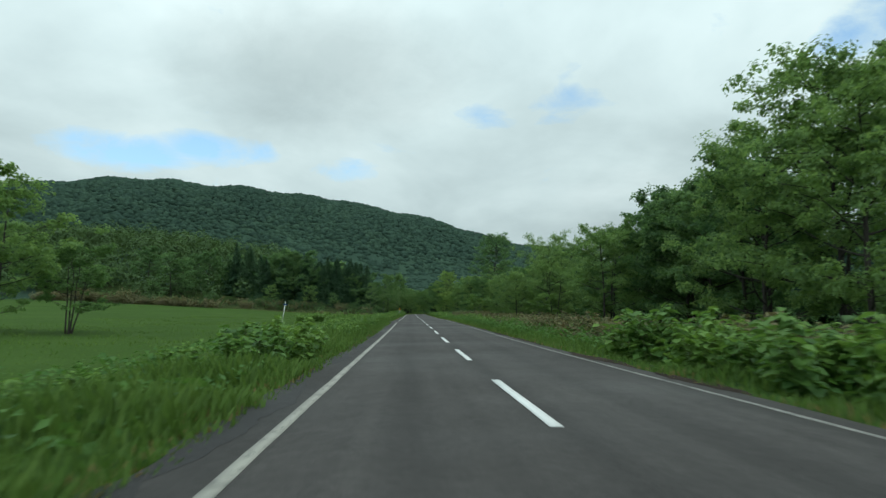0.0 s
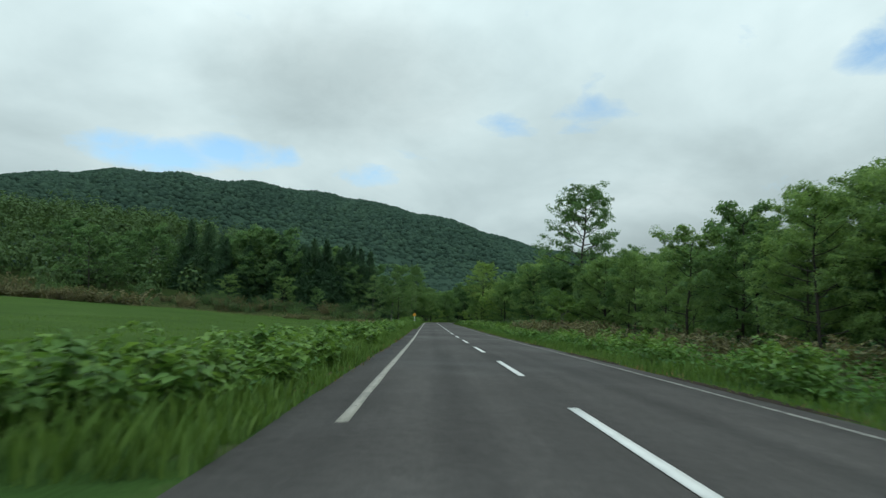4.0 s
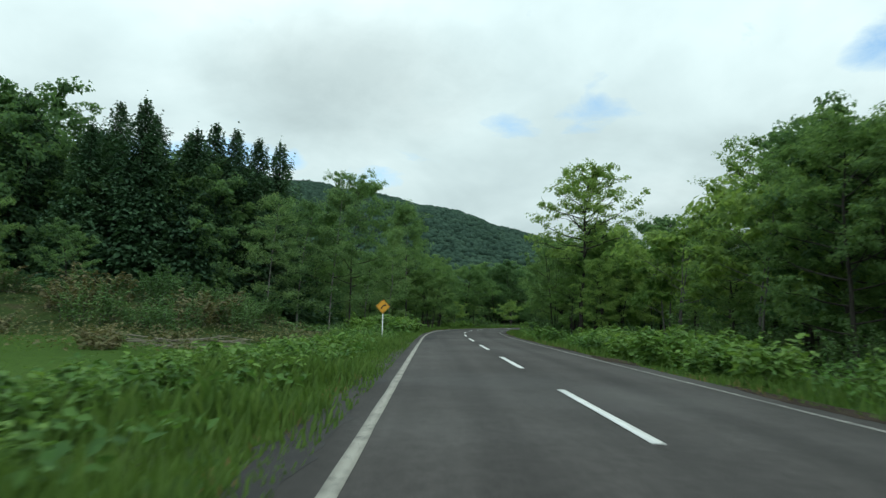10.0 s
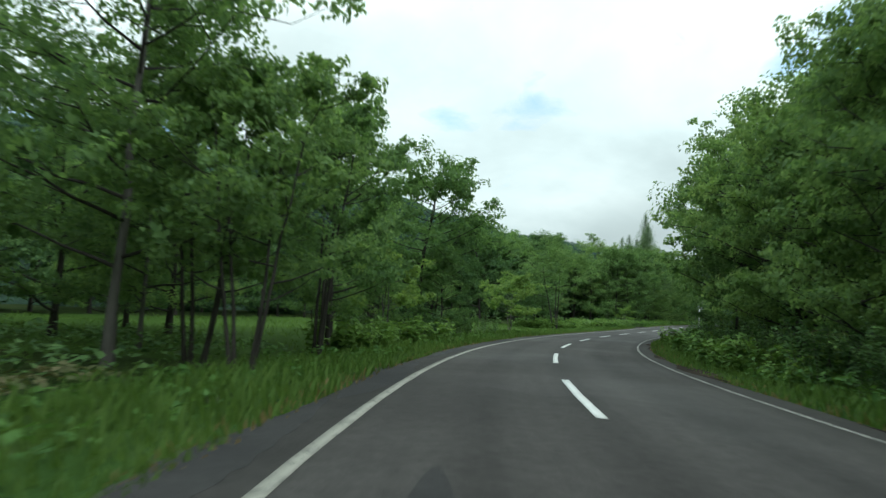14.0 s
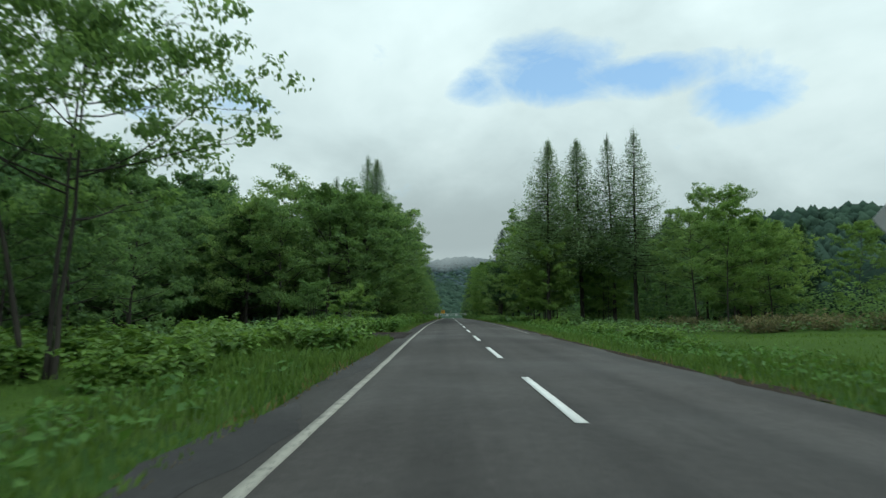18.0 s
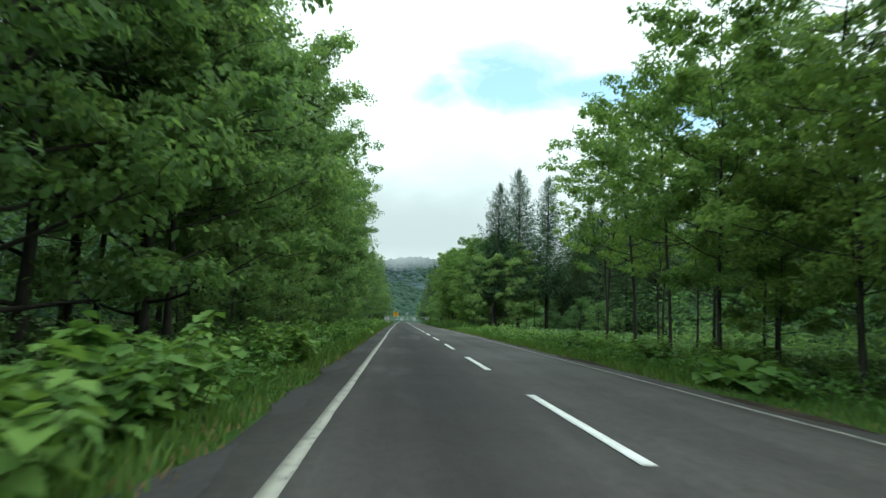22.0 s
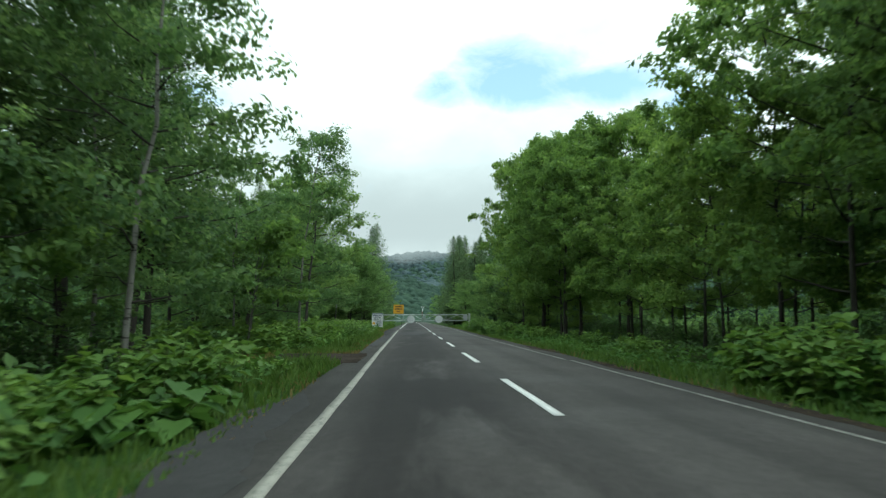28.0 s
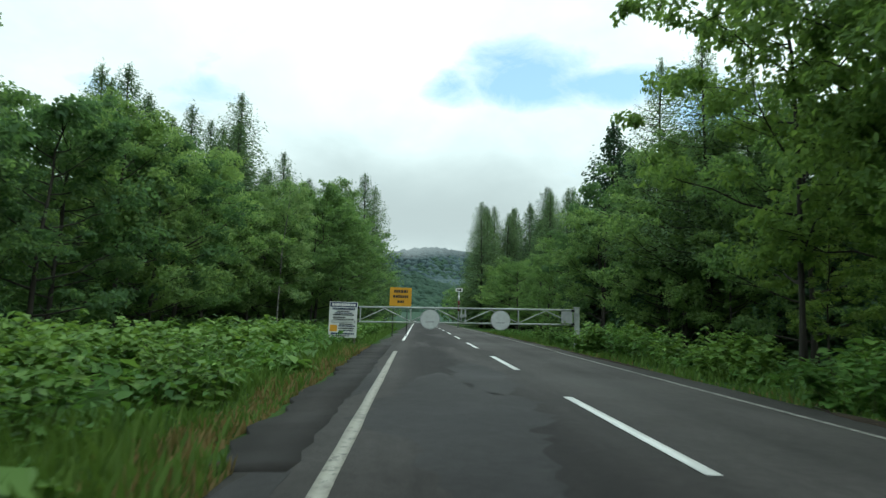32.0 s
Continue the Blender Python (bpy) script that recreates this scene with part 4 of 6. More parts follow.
def weed_clump(seed, H, R, n_stem, n_leaf, leaf, mat, stem_mat=STEM, flop=0.5):
    """A clump of broad-leaved roadside weeds: arching canes with heart-shaped leaves."""
    rng = np.random.RandomState(seed)
    canes, P, A, Nn, Ls = [], [], [], [], []
    for i in range(n_stem):
        az, r = rng.uniform(0, 6.28), R * 0.75 * math.sqrt(rng.uniform(0, 1))
        b = np.array([r * math.cos(az), r * math.sin(az), -0.1])
        h = H * rng.uniform(0.65, 1.1) * (1 - 0.35 * (r / R) ** 2)
        az2 = az + rng.normal(0, 0.7)
        w = np.linspace(0, 1, 5)[:, None]
        lean = np.array([math.cos(az2), math.sin(az2), 0]) * rng.uniform(0.1, flop) * h
        lp = b + np.array([0, 0, 1]) * h * (w - 0.12 * w ** 3) + lean * w ** 2
        canes.append(tube(lp, np.linspace(0.012, 0.004, 5), 4))
        m = n_leaf // n_stem
        g = rng.uniform(0.04, 1.0, m) ** 0.8
        q = np.stack([np.interp(g, w[:, 0], lp[:, j]) for j in range(3)], 1)
        d = unit(rng, m)
        d[:, 2] = np.abs(d[:, 2]) * 0.15
        sz = leaf * rng.uniform(0.55, 1.25, m) * (1.15 - 0.4 * g)
        P.append(q + d * (sz * 0.75)[:, None])
        A.append(d + np.array([0, 0, -0.25]))
        Nn.append(np.array([0, 0, 1.0]) + d * 0.45 + unit(rng, m) * 0.3)
        Ls.append(sz)
    P, A, Nn, Ls = np.concatenate(P), np.concatenate(A), np.concatenate(Nn), np.concatenate(Ls)
    V, F = leaves(P, A, Nn, Ls, Ls * 0.85, 0.12, True)
    cv, cf = merged(canes)
    return [("cane_growth", mesh_from("cane_growth", cv, cf, stem_mat)), ("foliage", mesh_from("foliage", V, F, mat))]


woods()

# patterns: (parts, nominal height); copies share the meshes
PAT = {}


def pattern(key, parts, height, name, label, category, group):
    PAT.setdefault(key, []).append((parts, height, name, label, category, group))


for sd in (11, 12, 13, 16):
    pattern("broad", broad_tree(sd, 12, 4.1, 0.07, 21, 12500, 0.245, LEAF_MID, BARK, 1, 0.8, twigs=5, puff=0.21), 12, "broadleaf_tree", "tall leafy green broadleaf tree at the forest edge", "tree", "forest edge trees")
for sd in (14, 15):
    pattern("broad_dark", broad_tree(sd, 14, 4.6, 0.08, 21, 7200, 0.38, LEAF_DARK, BARK, 1, 0.8, twigs=4, puff=0.22), 14, "broadleaf_tree", "dense dark green broadleaf tree in the wood", "tree", "dark wood trees")
for sd in (21, 22, 23):
    pattern("lite", broad_tree(sd, 12, 4.5, 0.05, 19, 3800, 0.52, LEAF_DARK, BARK, 1, 0.8, twigs=4, puff=0.22), 12, "woodland_tree", "green broadleaf tree standing deeper in the wood", "tree", "woodland trees")
for sd in (31, 32, 33):
    pattern("slim", broad_tree(sd, 15, 3.8, 0.17, 26, 13500, 0.25, LEAF_LIGHT, BARK, 1, 0.75, twigs=4, puff=0.22, girth=0.0068), 15, "slender_tree", "slender tree with dark bare trunk and bright green crown", "tree", "slender roadside trees")
for sd in (37, 38):
    pattern("airy", broad_tree(sd, 15, 3.1, 0.34, 22, 5200, 0.25, LEAF_LIGHT, BARK, 1, 0.75, 0.08, twigs=4, puff=0.2, girth=0.006), 15, "slender_tree", "thin tree with dark stem and airy bright green crown", "tree", "slender roadside trees")
for sd in (34, 35, 36):
    pattern("tall_mid", broad_tree(sd, 15, 3.9, 0.30, 28, 14500, 0.23, LEAF_MID, BARK, 1, 0.75, twigs=4, puff=0.22, girth=0.0085), 15, "tall_forest_tree", "tall forest tree with dark trunk and high leafy crown", "tree", "tall forest trees")
for sd in (41, 42, 43):
    pattern("birch", broad_tree(sd, 14, 2.8, 0.14, 24, 7600, 0.22, LEAF_BIRCH, BARK_BIRCH, 1, 0.9, 0.05, 0.12, 0.6, 0.006, 4, 0.28, BARK), 14, "birch_tree", "birch with pale thin trunk and airy drooping foliage", "tree", "birches")
for sd in (44, 45):
    pattern("cone_birch", broad_tree(sd, 15, 3.7, 0.13, 44, 18000, 0.21, LEAF_MID, BARK_GREY, 1, 1.0, 0.0, 0.06, 0.45, 0.008, 4, 0.26, BARK, 5, 0.10), 15, "birch_tree", "dense cone-shaped tree with drooping sprays and a grey trunk", "tree", "birches")
for sd in (51, 52):
    pattern("young", broad_tree(sd, 6, 2.4, 0.30, 13, 3200, 0.29, LEAF_LIGHT, BARK_GREY, 2, 0.45, 0.05, twigs=4, puff=0.24), 6, "young_tree", "young tree with layered bright green foliage", "tree", "young trees")
pattern("spreading", broad_tree(57, 8.0, 3.7, 0.40, 30, 12500, 0.19, LEAF_MID, BARK, 3, 0.7, 0.08, 0.0, 0.75, twigs=5, puff=0.2), 8.0, "spreading_tree", "spreading forked tree with layered foliage standing in the meadow", "tree", "meadow trees")
pattern("meadow_round", broad_tree(58, 8.6, 3.2, 0.34, 26, 9000, 0.24, LEAF_MID, BARK, 1, 0.9, 0.03, twigs=4, puff=0.25), 8.6, "meadow_tree", "round leafy tree with a dark stem at the meadow's edge", "tree", "meadow trees")
for sd in (61, 62):
    pattern("multi", broad_tree(sd, 10, 3.3, 0.20, 24, 7600, 0.28, LEAF_MID, BARK, 4, 0.75, twigs=4, puff=0.22), 10, "multi_stem_tree", "broadleaf tree with several dark stems", "tree", "multi-stemmed trees")
pattern("open", broad_tree(71, 22, 5.6, 0.22, 44, 15000, 0.34, LEAF_DARK, BARK, 1, 0.95, 0.06, 0.0, 0.62, twigs=4, puff=0.2), 22, "tall_open_tree", "tall open-crowned tree rising above the wood", "tree", "tall trees")
pattern("open_light", broad_tree(72, 16, 4.1, 0.42, 36, 8800, 0.27, LEAF_LIGHT, BARK, 1, 0.8, 0.22, 0.0, 0.62, twigs=4, puff=0.2), 16, "tall_open_tree", "airy tree with several stems and light crown", "tree", "tall trees")
for sd in (81, 82, 83):
    pattern("larch", conifer(sd, 20, 5.2, 0.07, 150, 160, 0.37, NEEDLE_LARCH, BARK, -0.06, 1.5, 0.66, 0.9, 0.38), 20, "larch_tree", "tall larch with thin drooping branches", "tree", "larches")
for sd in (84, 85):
    pattern("larch_near", conifer(sd, 20, 5.0, 0.28, 120, 205, 0.28, NEEDLE_LARCH_LIT, BARK, -0.16, 1.4, 0.80, 1.0, 0.36), 20, "larch_tree", "tall larch with thin drooping branches beside the road", "tree", "larches")
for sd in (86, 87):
    pattern("larch_dense", conifer(sd, 20, 5.4, 0.34, 150, 215, 0.30, NEEDLE_LARCH_LIT, BARK, -0.22, 1.5, 0.84, 1.0, 0.38), 20, "larch_tree", "tall full larch with layered branches beside the road", "tree", "larches")
for sd in (91, 92):
    pattern("spruce", conifer(sd, 18, 5.2, 0.05, 140, 135, 0.55, NEEDLE_SPRUCE, BARK, -0.2, 1.7, 0.72, 0.6, 0.42), 18, "spruce_tree", "dark dense pointed spruce", "tree", "spruces")
for sd in (94, 95):
    pattern("fir", conifer(sd, 26, 5.6, 0.24, 160, 250, 0.36, NEEDLE_SPRUCE, BARK, -0.12, 1.5, 0.62, 0.9, 0.38), 26, "fir_tree", "tall dark fir with bare lower stem", "tree", "firs")
for sd in (101, 102, 103, 104):
    pattern("weed", weed_clump(sd, 1.45, 1.0, 20, 430, 0.255, LEAF_WEED), 1.45, "knotweed_clump", "clump of bright green broad-leaved knotweed on the verge", "shrub", "knotweed clumps")
for sd in (105, 106):
    pattern("weed_fine", weed_clump(sd, 1.45, 1.0, 24, 620, 0.19, LEAF_WEED), 1.45, "knotweed_clump", "clump of green knotweed with ruffled leaves before the wood", "shrub", "knotweed clumps")
for sd in (111, 112):
    pattern("butterbur", weed_clump(sd, 0.75, 0.9, 11, 70, 0.52, LEAF_WEED, STEM, 0.6), 0.75, "butterbur_clump", "low clump of butterbur with large round leaves", "shrub", "butterbur clumps")
for sd in (121, 122):
    pattern("dry", weed_clump(sd, 1.3, 1.2, 22, 760, 0.165, LEAF_DRY, BARK_GREY, 0.8), 1.3, "withered_bush", "half-withered bush with brown and dull green leaves", "shrub", "withered bushes")
for sd in (131, 132):
    pattern("shrub", weed_clump(sd, 2.2, 1.5, 26, 1500, 0.14, LEAF_SHADE, BARK_GREY, 0.5), 2.2, "shrub", "dark green leafy shrub at the wood's edge", "shrub", "shrubs")

COUNT = {}
THICKET = []


def plant(key, s, d, height=None, variant=None, label=None, spread=1.0, lean=0.0):
    """Put a copy of a pattern at station s, offset d; lean tips it along the road."""
    options = PAT[key]
    parts, nominal, name, text, category, group = options[(int(abs(s) * 7.3 + abs(d) * 3.7) if variant is None else variant) % len(options)]
    turn = (s * 2.39 + d * 5.13) % 6.28
    COUNT[key] = COUNT.get(key, 0) + 1
    k = (height or nominal) / nominal
    if key in ("weed", "weed_fine") and (COUNT[key] % 4 == 1 or abs(d) > 7.2):
        THICKET.append((PAT["weed"][COUNT[key] % 4][0][1][1], Matrix.Translation(at(s, d)) @ Matrix.Rotation(turn, 4, "Z") @ Matrix.Diagonal((k, k, k, 1))))
        return None
    root = new(name)
    for nm, me in parts:
        ob = part(nm, me, root)
        if nm != "trunk":
            ob["kind"] = "stuff"
    tagged(root, label or text, category, group)
    ahead = Vector(at(s + 1, d)) - Vector(at(s, d))
    root.matrix_basis = Matrix.Translation(at(s, d)) @ Matrix.Rotation(lean, 4, Vector((-ahead.y, ahead.x, 0))) @ Matrix.Rotation(turn, 4, "Z") @ Matrix.Diagonal((k * spread, k * spread, k, 1))
    return root


def row(key, s0, s1, d0, d1, n, h0, h1, spread=1.0):
    """Plants spread evenly but irregularly over a stretch."""
    pick = random.Random(int(s0 * 131 + d0 * 977 + n * 31 + h0 * 53))
    keys = key if isinstance(key, tuple) else (key,)
    for i in range(n):
        plant(pick.choice(keys), s0 + (s1 - s0) * (i + pick.uniform(0.1, 0.9)) / n, pick.uniform(min(d0, d1), max(d0, d1)), pick.uniform(h0, h1), None, None, spread)


def hill_fog():
    """Glowing sheet for the low cloud that hangs on the crest of the mountain at the road's end."""
    k = Nodes("low_cloud_glow")
    sep = k.add("ShaderNodeSeparateXYZ")
    k.link(k.add("ShaderNodeNewGeometry").outputs["Position"], sep.inputs[0])
    add = k.add("ShaderNodeMath")
    add.operation = "MULTIPLY_ADD"
    k.link(k.noise(0.018, 5, 0.55), add.inputs[0])
    add.inputs[1].default_value = 26.0
    k.link(sep.outputs[2], add.inputs[2])
    rise = k.add("ShaderNodeMapRange")
    rise.inputs["From Min"].default_value, rise.inputs["From Max"].default_value = 80.0, 112.0
    k.link(add.outputs[0], rise.inputs[0])
    fall = k.add("ShaderNodeMapRange")
    fall.inputs["From Min"].default_value, fall.inputs["From Max"].default_value = 190.0, 120.0
    k.link(sep.outputs[2], fall.inputs[0])
    both = k.add("ShaderNodeMath")
    both.operation = "MULTIPLY"
    k.link(rise.outputs[0], both.inputs[0])
    k.link(fall.outputs[0], both.inputs[1])
    # it thins out sideways
    for a, b in ((285.0, 400.0), (690.0, 590.0)):
        side = k.add("ShaderNodeMapRange")
        side.interpolation_type = "SMOOTHSTEP"
        side.inputs["From Min"].default_value, side.inputs["From Max"].default_value = a, b
        k.link(sep.outputs[0], side.inputs[0])
        thin = k.add("ShaderNodeMath")
        thin.operation = "MULTIPLY"
        k.link(both.outputs[0], thin.inputs[0])
        k.link(side.outputs[0], thin.inputs[1])
        both = thin
    # Emission supplies the cloud's daylight brightness; the sheet takes none from the sky.
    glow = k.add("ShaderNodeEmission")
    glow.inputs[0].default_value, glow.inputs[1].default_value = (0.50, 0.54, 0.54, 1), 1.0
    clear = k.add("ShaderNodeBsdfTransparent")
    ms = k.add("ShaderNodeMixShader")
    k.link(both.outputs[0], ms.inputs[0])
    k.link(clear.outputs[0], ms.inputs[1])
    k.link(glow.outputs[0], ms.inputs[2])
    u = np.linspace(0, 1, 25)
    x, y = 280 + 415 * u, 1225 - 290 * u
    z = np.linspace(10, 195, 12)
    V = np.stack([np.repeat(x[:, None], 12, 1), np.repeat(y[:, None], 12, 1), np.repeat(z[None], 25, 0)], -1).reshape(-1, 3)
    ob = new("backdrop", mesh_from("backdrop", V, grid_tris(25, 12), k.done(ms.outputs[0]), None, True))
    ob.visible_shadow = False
    tagged(ob, "self-glowing sheet for the low grey-white cloud hanging on the distant mountain", "cloud", kind="structure")


hill_fog()

# ------------------------------------------------------------------ trees, placed one by one or in rows
# first straight, left of the road: field, bank and wood beyond
plant("multi", 31.5, -26.2, 9.6, None, None, 1.15)
plant("multi", 35, -23.6, 6.0, None, None, 1.1)
plant("broad", 37, -30, 7.5)
plant("broad_dark", 24, -31, 10)
row("spruce", 228, 238, -18, -52, 24, 16.5, 20.5)
plant("broad_dark", 231.5, -43.7, 21.5)
row("spruce", 229, 240, -24, -64, 13, 14.5, 18.5)
row(("spruce", "broad_dark"), 231, 246, -46, -75, 13, 15, 21)
row("lite", 226, 250, -75, -210, 34, 11, 18)
row("lite", 244, 262, -24, -70, 18, 13, 20)
row("broad_dark", 230, 238, -20, -40, 6, 13.5, 16.5)
plant("broad", 221, -38, 7.5)
plant("broad", 223, -52, 7.5)
plant("broad_dark", 219, -29, 5.5)
row(("shrub", "shrub", "shrub", "dry"), 209, 224, -14, -64, 64, 1.9, 3.3)
row(("shrub", "dry"), 206, 220, -64, -125, 24, 2.4, 4.5)
row("dry", 196, 208, -12, -34, 10, 0.9, 1.5)
row("dry", 203, 213, -76, -126, 40, 2.4, 4.0)
row("dry", 60, 66, -52, -66, 6, 0.7, 1.1)
# first straight, right
plant("broad", 26, 21.6, 15.6)
plant("broad", 21.5, 20.0, 14.2)
plant("broad", 31.5, 20.5, 13.6)
plant("broad_dark", 23.5, 27.0, 16.0)
plant("broad_dark", 64, 21.5, 11.6)
plant("broad", 60, 19.9, 11.4)
plant("broad", 55.5, 17.8, 10.4)
row(("broad_dark", "broad"), 128, 150, 18, 23, 7, 8.2, 10.2)
row("broad_dark", 32, 62, 24, 30, 8, 12.5, 14.5)
row("broad_dark", 58, 105, 27, 36, 9, 11, 13.5)
row("broad_dark", 45, 60, 24, 28, 5, 13.8, 15)
row("lite", 20, 120, 36, 55, 16, 13, 17)
plant("spreading", 76.5, 17.5, 12.0, None, None, 0.74)
plant("young", 71, 14.8, 4.4)
row("broad", 86, 98, 19, 23, 4, 9.5, 10.5)
row("broad_dark", 92, 112, 16, 22, 5, 8.5, 10)
row("broad", 84, 132, 15, 24, 9, 5.5, 8.5)
row("dry", 126, 152, 9.5, 18, 36, 1.6, 2.4)
row("shrub", 150, 218, 11, 15.5, 28, 1.9, 2.8)
row("lite", 100, 160, 26, 50, 18, 8, 11)
plant("open", 159.5, 20.4, 22, 0, None, 1.0)
plant("young", 138.5, 13.5, 5.4, 0)
plant("young", 147, 15, 5)
row(("broad_dark", "broad"), 150, 172, 15.5, 21, 6, 8.2, 10.2)
row("broad_dark", 155, 163, 16, 18.5, 3, 9.2, 10.2)
row(("broad_dark", "broad"), 172, 205, 15.5, 21, 10, 10.2, 12.6)
plant("open_light", 239, 29, 20)
row("lite", 160, 225, 26, 48, 18, 11, 15)
row(("broad", "young"), 196, 228, 13, 20, 7, 7, 10)
row("spruce", 205, 215, 34, 44, 3, 13, 15)
plant("open_light", 235.2, 11.0, 17.0)
row("slim", 226, 240, 11, 17, 5, 7, 9)
row("broad", 240, 250, 12, 17, 4, 10.5, 12.5)
plant("slim", 236.6, 12.6, 10)
plant("slim", 234.5, 10, 8)
row("broad", 198, 214, 17, 24, 5, 11, 12.5)
# the bend, left
plant("tall_mid", 232, -10.8, 15.4, None, None, 0.85)
row("birch", 224, 234, -12, -18, 3, 11, 13.5)
row(("birch", "lite"), 238, 262, -13, -22, 8, 7.5, 10)
plant("birch", 241, -8.7, 11.2, 1, None, 0.8)
plant("cone_birch", 255.5, -10.5, 17.2, 0, None, 0.92)
plant("multi", 254.8, -6.9, 7.6, None, None, 0.85)
plant("multi", 256.5, -9.0, 8.5, None, None, 0.9)
plant("multi", 261, -7.6, 8.2, None, None, 0.85)
plant("broad", 264.5, -8.6, 9.6, 1, None, 0.8)
plant("cone_birch", 260, -13.0, 11.5, 1, None, 0.8)
row("broad", 262, 272, -16, -28, 4, 9, 12)
plant("tall_mid", 268, -10.0, 11.2, 1)
row("multi", 273, 284, -9.5, -15, 5, 3.8, 5.2)
row("shrub", 270, 286, -7.2, -11, 8, 1.8, 2.6)
row("shrub", 246, 302, 6.8, 9.4, 20, 1.8, 2.8)
plant("meadow_round", 278.5, -9.7, 10.7, None, None, 1.05)
plant("broad", 281, 10, 13.5)
plant("tall_mid", 285.5, 9.6, 14)
plant("young", 271, -8.6, 4.8)
plant("broad", 277.5, -7.8, 5.6)
plant("young", 287.5, -6.3, 4.6)
plant("young", 298, -9.5, 5.5)
plant("spreading", 317.6, -10.8, 11.4, None, None, 0.9)
row("broad_dark", 320, 331, -14.5, -18.5, 5, 5, 6.5)
row(("broad_dark", "lite"), 268, 335, -36, -44, 15, 10, 13)
row("broad_dark", 338, 354, -24, -48, 11, 13, 18)
row("lite", 262, 340, -46, -80, 20, 12, 17)
row("spruce", 300, 335, -44, -56, 5, 15, 18)
# the bend, right
row(("broad", "multi"), 249, 262, 9.2, 11.8, 4, 11, 12.5, 0.8)
for key, s_, d_, h_ in (("weed", 10.5, -5.0, 1.3), ("weed", 12.5, -5.9, 1.4), ("weed", 128, -5.9, 1.6), ("weed", 203.5, 5.3, 1.3), ("weed", 205, 6.3, 1.4), ("weed", 368.5, -5.2, 1.6), ("weed", 370.5, -5.6, 1.7),
                        ("weed", 372.5, -5.2, 1.6), ("butterbur", 379, 5.7, 0.9), ("butterbur", 380.5, 6.6, 1.1), ("dry", 218, -7.0, 0.9), ("weed", 244, 5.9, 1.0)):
    plant(key, s_, d_, h_)
row(("broad", "multi"), 262, 276, 9.4, 11.5, 4, 11.5, 13, 0.9)
row("broad_dark", 232, 250, 20, 30, 5, 9.5, 11.5)
row(("broad", "multi"), 276, 297, 8.6, 11, 5, 10.5, 13, 0.85)
plant("tall_mid", 296, 9.4, 17)
row(("broad", "slim"), 250, 300, 12, 18, 8, 11, 14)
row("lite", 240, 300, 20, 45, 20, 11, 14)
# second straight, left
row(("broad", "lite"), 366, 380, -20, -28, 8, 12.2, 13.8)
plant("broad", 378, -19.6, 18.4, None, None, 0.9)
row(("broad_dark", "broad"), 380, 396, -32, -44, 8, 18, 20.5)
row("broad_dark", 351, 356, -25.5, -31, 3, 13.5, 15)
plant("larch_near", 409, -15, 29, None, None, 0.85)
plant("larch_near", 402, -14.2, 23, None, None, 0.85)
plant("tall_mid", 400, -9.8, 17.5)
for s_, d_, h_ in ((363.5, -17.5, 12.5), (365, -21, 13.0), (367.5, -13.5, 14.6), (370.5, -11.6, 15), (374, -12.4, 15.5), (378, -11, 15.6), (382, -12.2, 15.7), (386, -10.6, 14.4)):
    plant("broad", s_, d_, h_)
plant("young", 347.6, -8.4, 3.5)
plant("larch_dense", 386.5, -10.9, 22.6, None, None, 0.95)
plant("multi", 355, -12.6, 4.2)
row("tall_mid", 384, 424, -9.6, -14, 12, 14, 18)
row("shrub", 350, 470, -9.5, -14, 26, 1.6, 2.8)
row("broad", 388, 432, -8.8, -11.5, 14, 4, 6.5)
row(("broad", "young"), 432, 470, -8.8, -11.5, 9, 3.5, 5.5)
plant("tall_mid", 375.5, 28.4, 16.1)
plant("tall_mid", 366, 23.5, 12)
plant("slim", 387, 9.4, 15)
plant("slim", 379.5, 9.2, 12.5)
plant("airy", 393, 10.2, 15)
row("larch_near", 380, 440, -12, -18, 9, 17, 23)
row(("lite", "broad_dark"), 372, 440, -20, -34, 11, 12, 15)
row(("lite", "broad_dark"), 440, 472, -18, -34, 9, 9, 12)
row("lite", 346, 376, -30, -46, 10, 12, 16.5)
row(("tall_mid", "tall_mid", "birch"), 424, 455, -9.2, -12.5, 11, 14, 17.5)
row("birch", 455, 470, -9.8, -14, 5, 11, 14)
plant("broad", 412, -9.4, 13.6, 1)
plant("broad", 427, -9.0, 15, 1, None, 0.86)
row("larch_near", 462, 478, -10, -13, 4, 15, 20)
plant("birch", 464.5, -7.6, 12)
plant("birch", 470, -9.9, 11)
plant("birch", 484.5, -7.6, 11.4)
plant("larch_near", 477.5, -12.4, 16, None, None, 0.8)
plant("young", 481, -9.5, 6)
plant("larch_near", 504.5, -14.6, 13.6, None, None, 0.85)
plant("birch", 482, -10.2, 9)
plant("tall_mid", 490.6, -8.3, 11.9, 0, "leaning forest tree with dark trunk and overhanging crown", 1.05, 0.34)
plant("tall_mid", 494.5, -10.8, 11, 1)
plant("broad_dark", 486.5, -10.8, 8.4)
plant("broad_dark", 481, -12.8, 7.6)
plant("birch", 499.5, -9.6, 7.2, 2)
row(("birch", "broad"), 486, 506, -12, -17, 6, 7.2, 9)
row(("broad_dark", "broad"), 506, 530, -14.5, -19, 10, 8.8, 10.4)
row("broad", 530, 548, -14.5, -18, 6, 9.5, 11.2, 1.1)
row("larch", 535, 554, -20.5, -26, 9, 16.8, 19.2)
row("larch", 550, 592, -18.5, -27, 15, 18.5, 23)
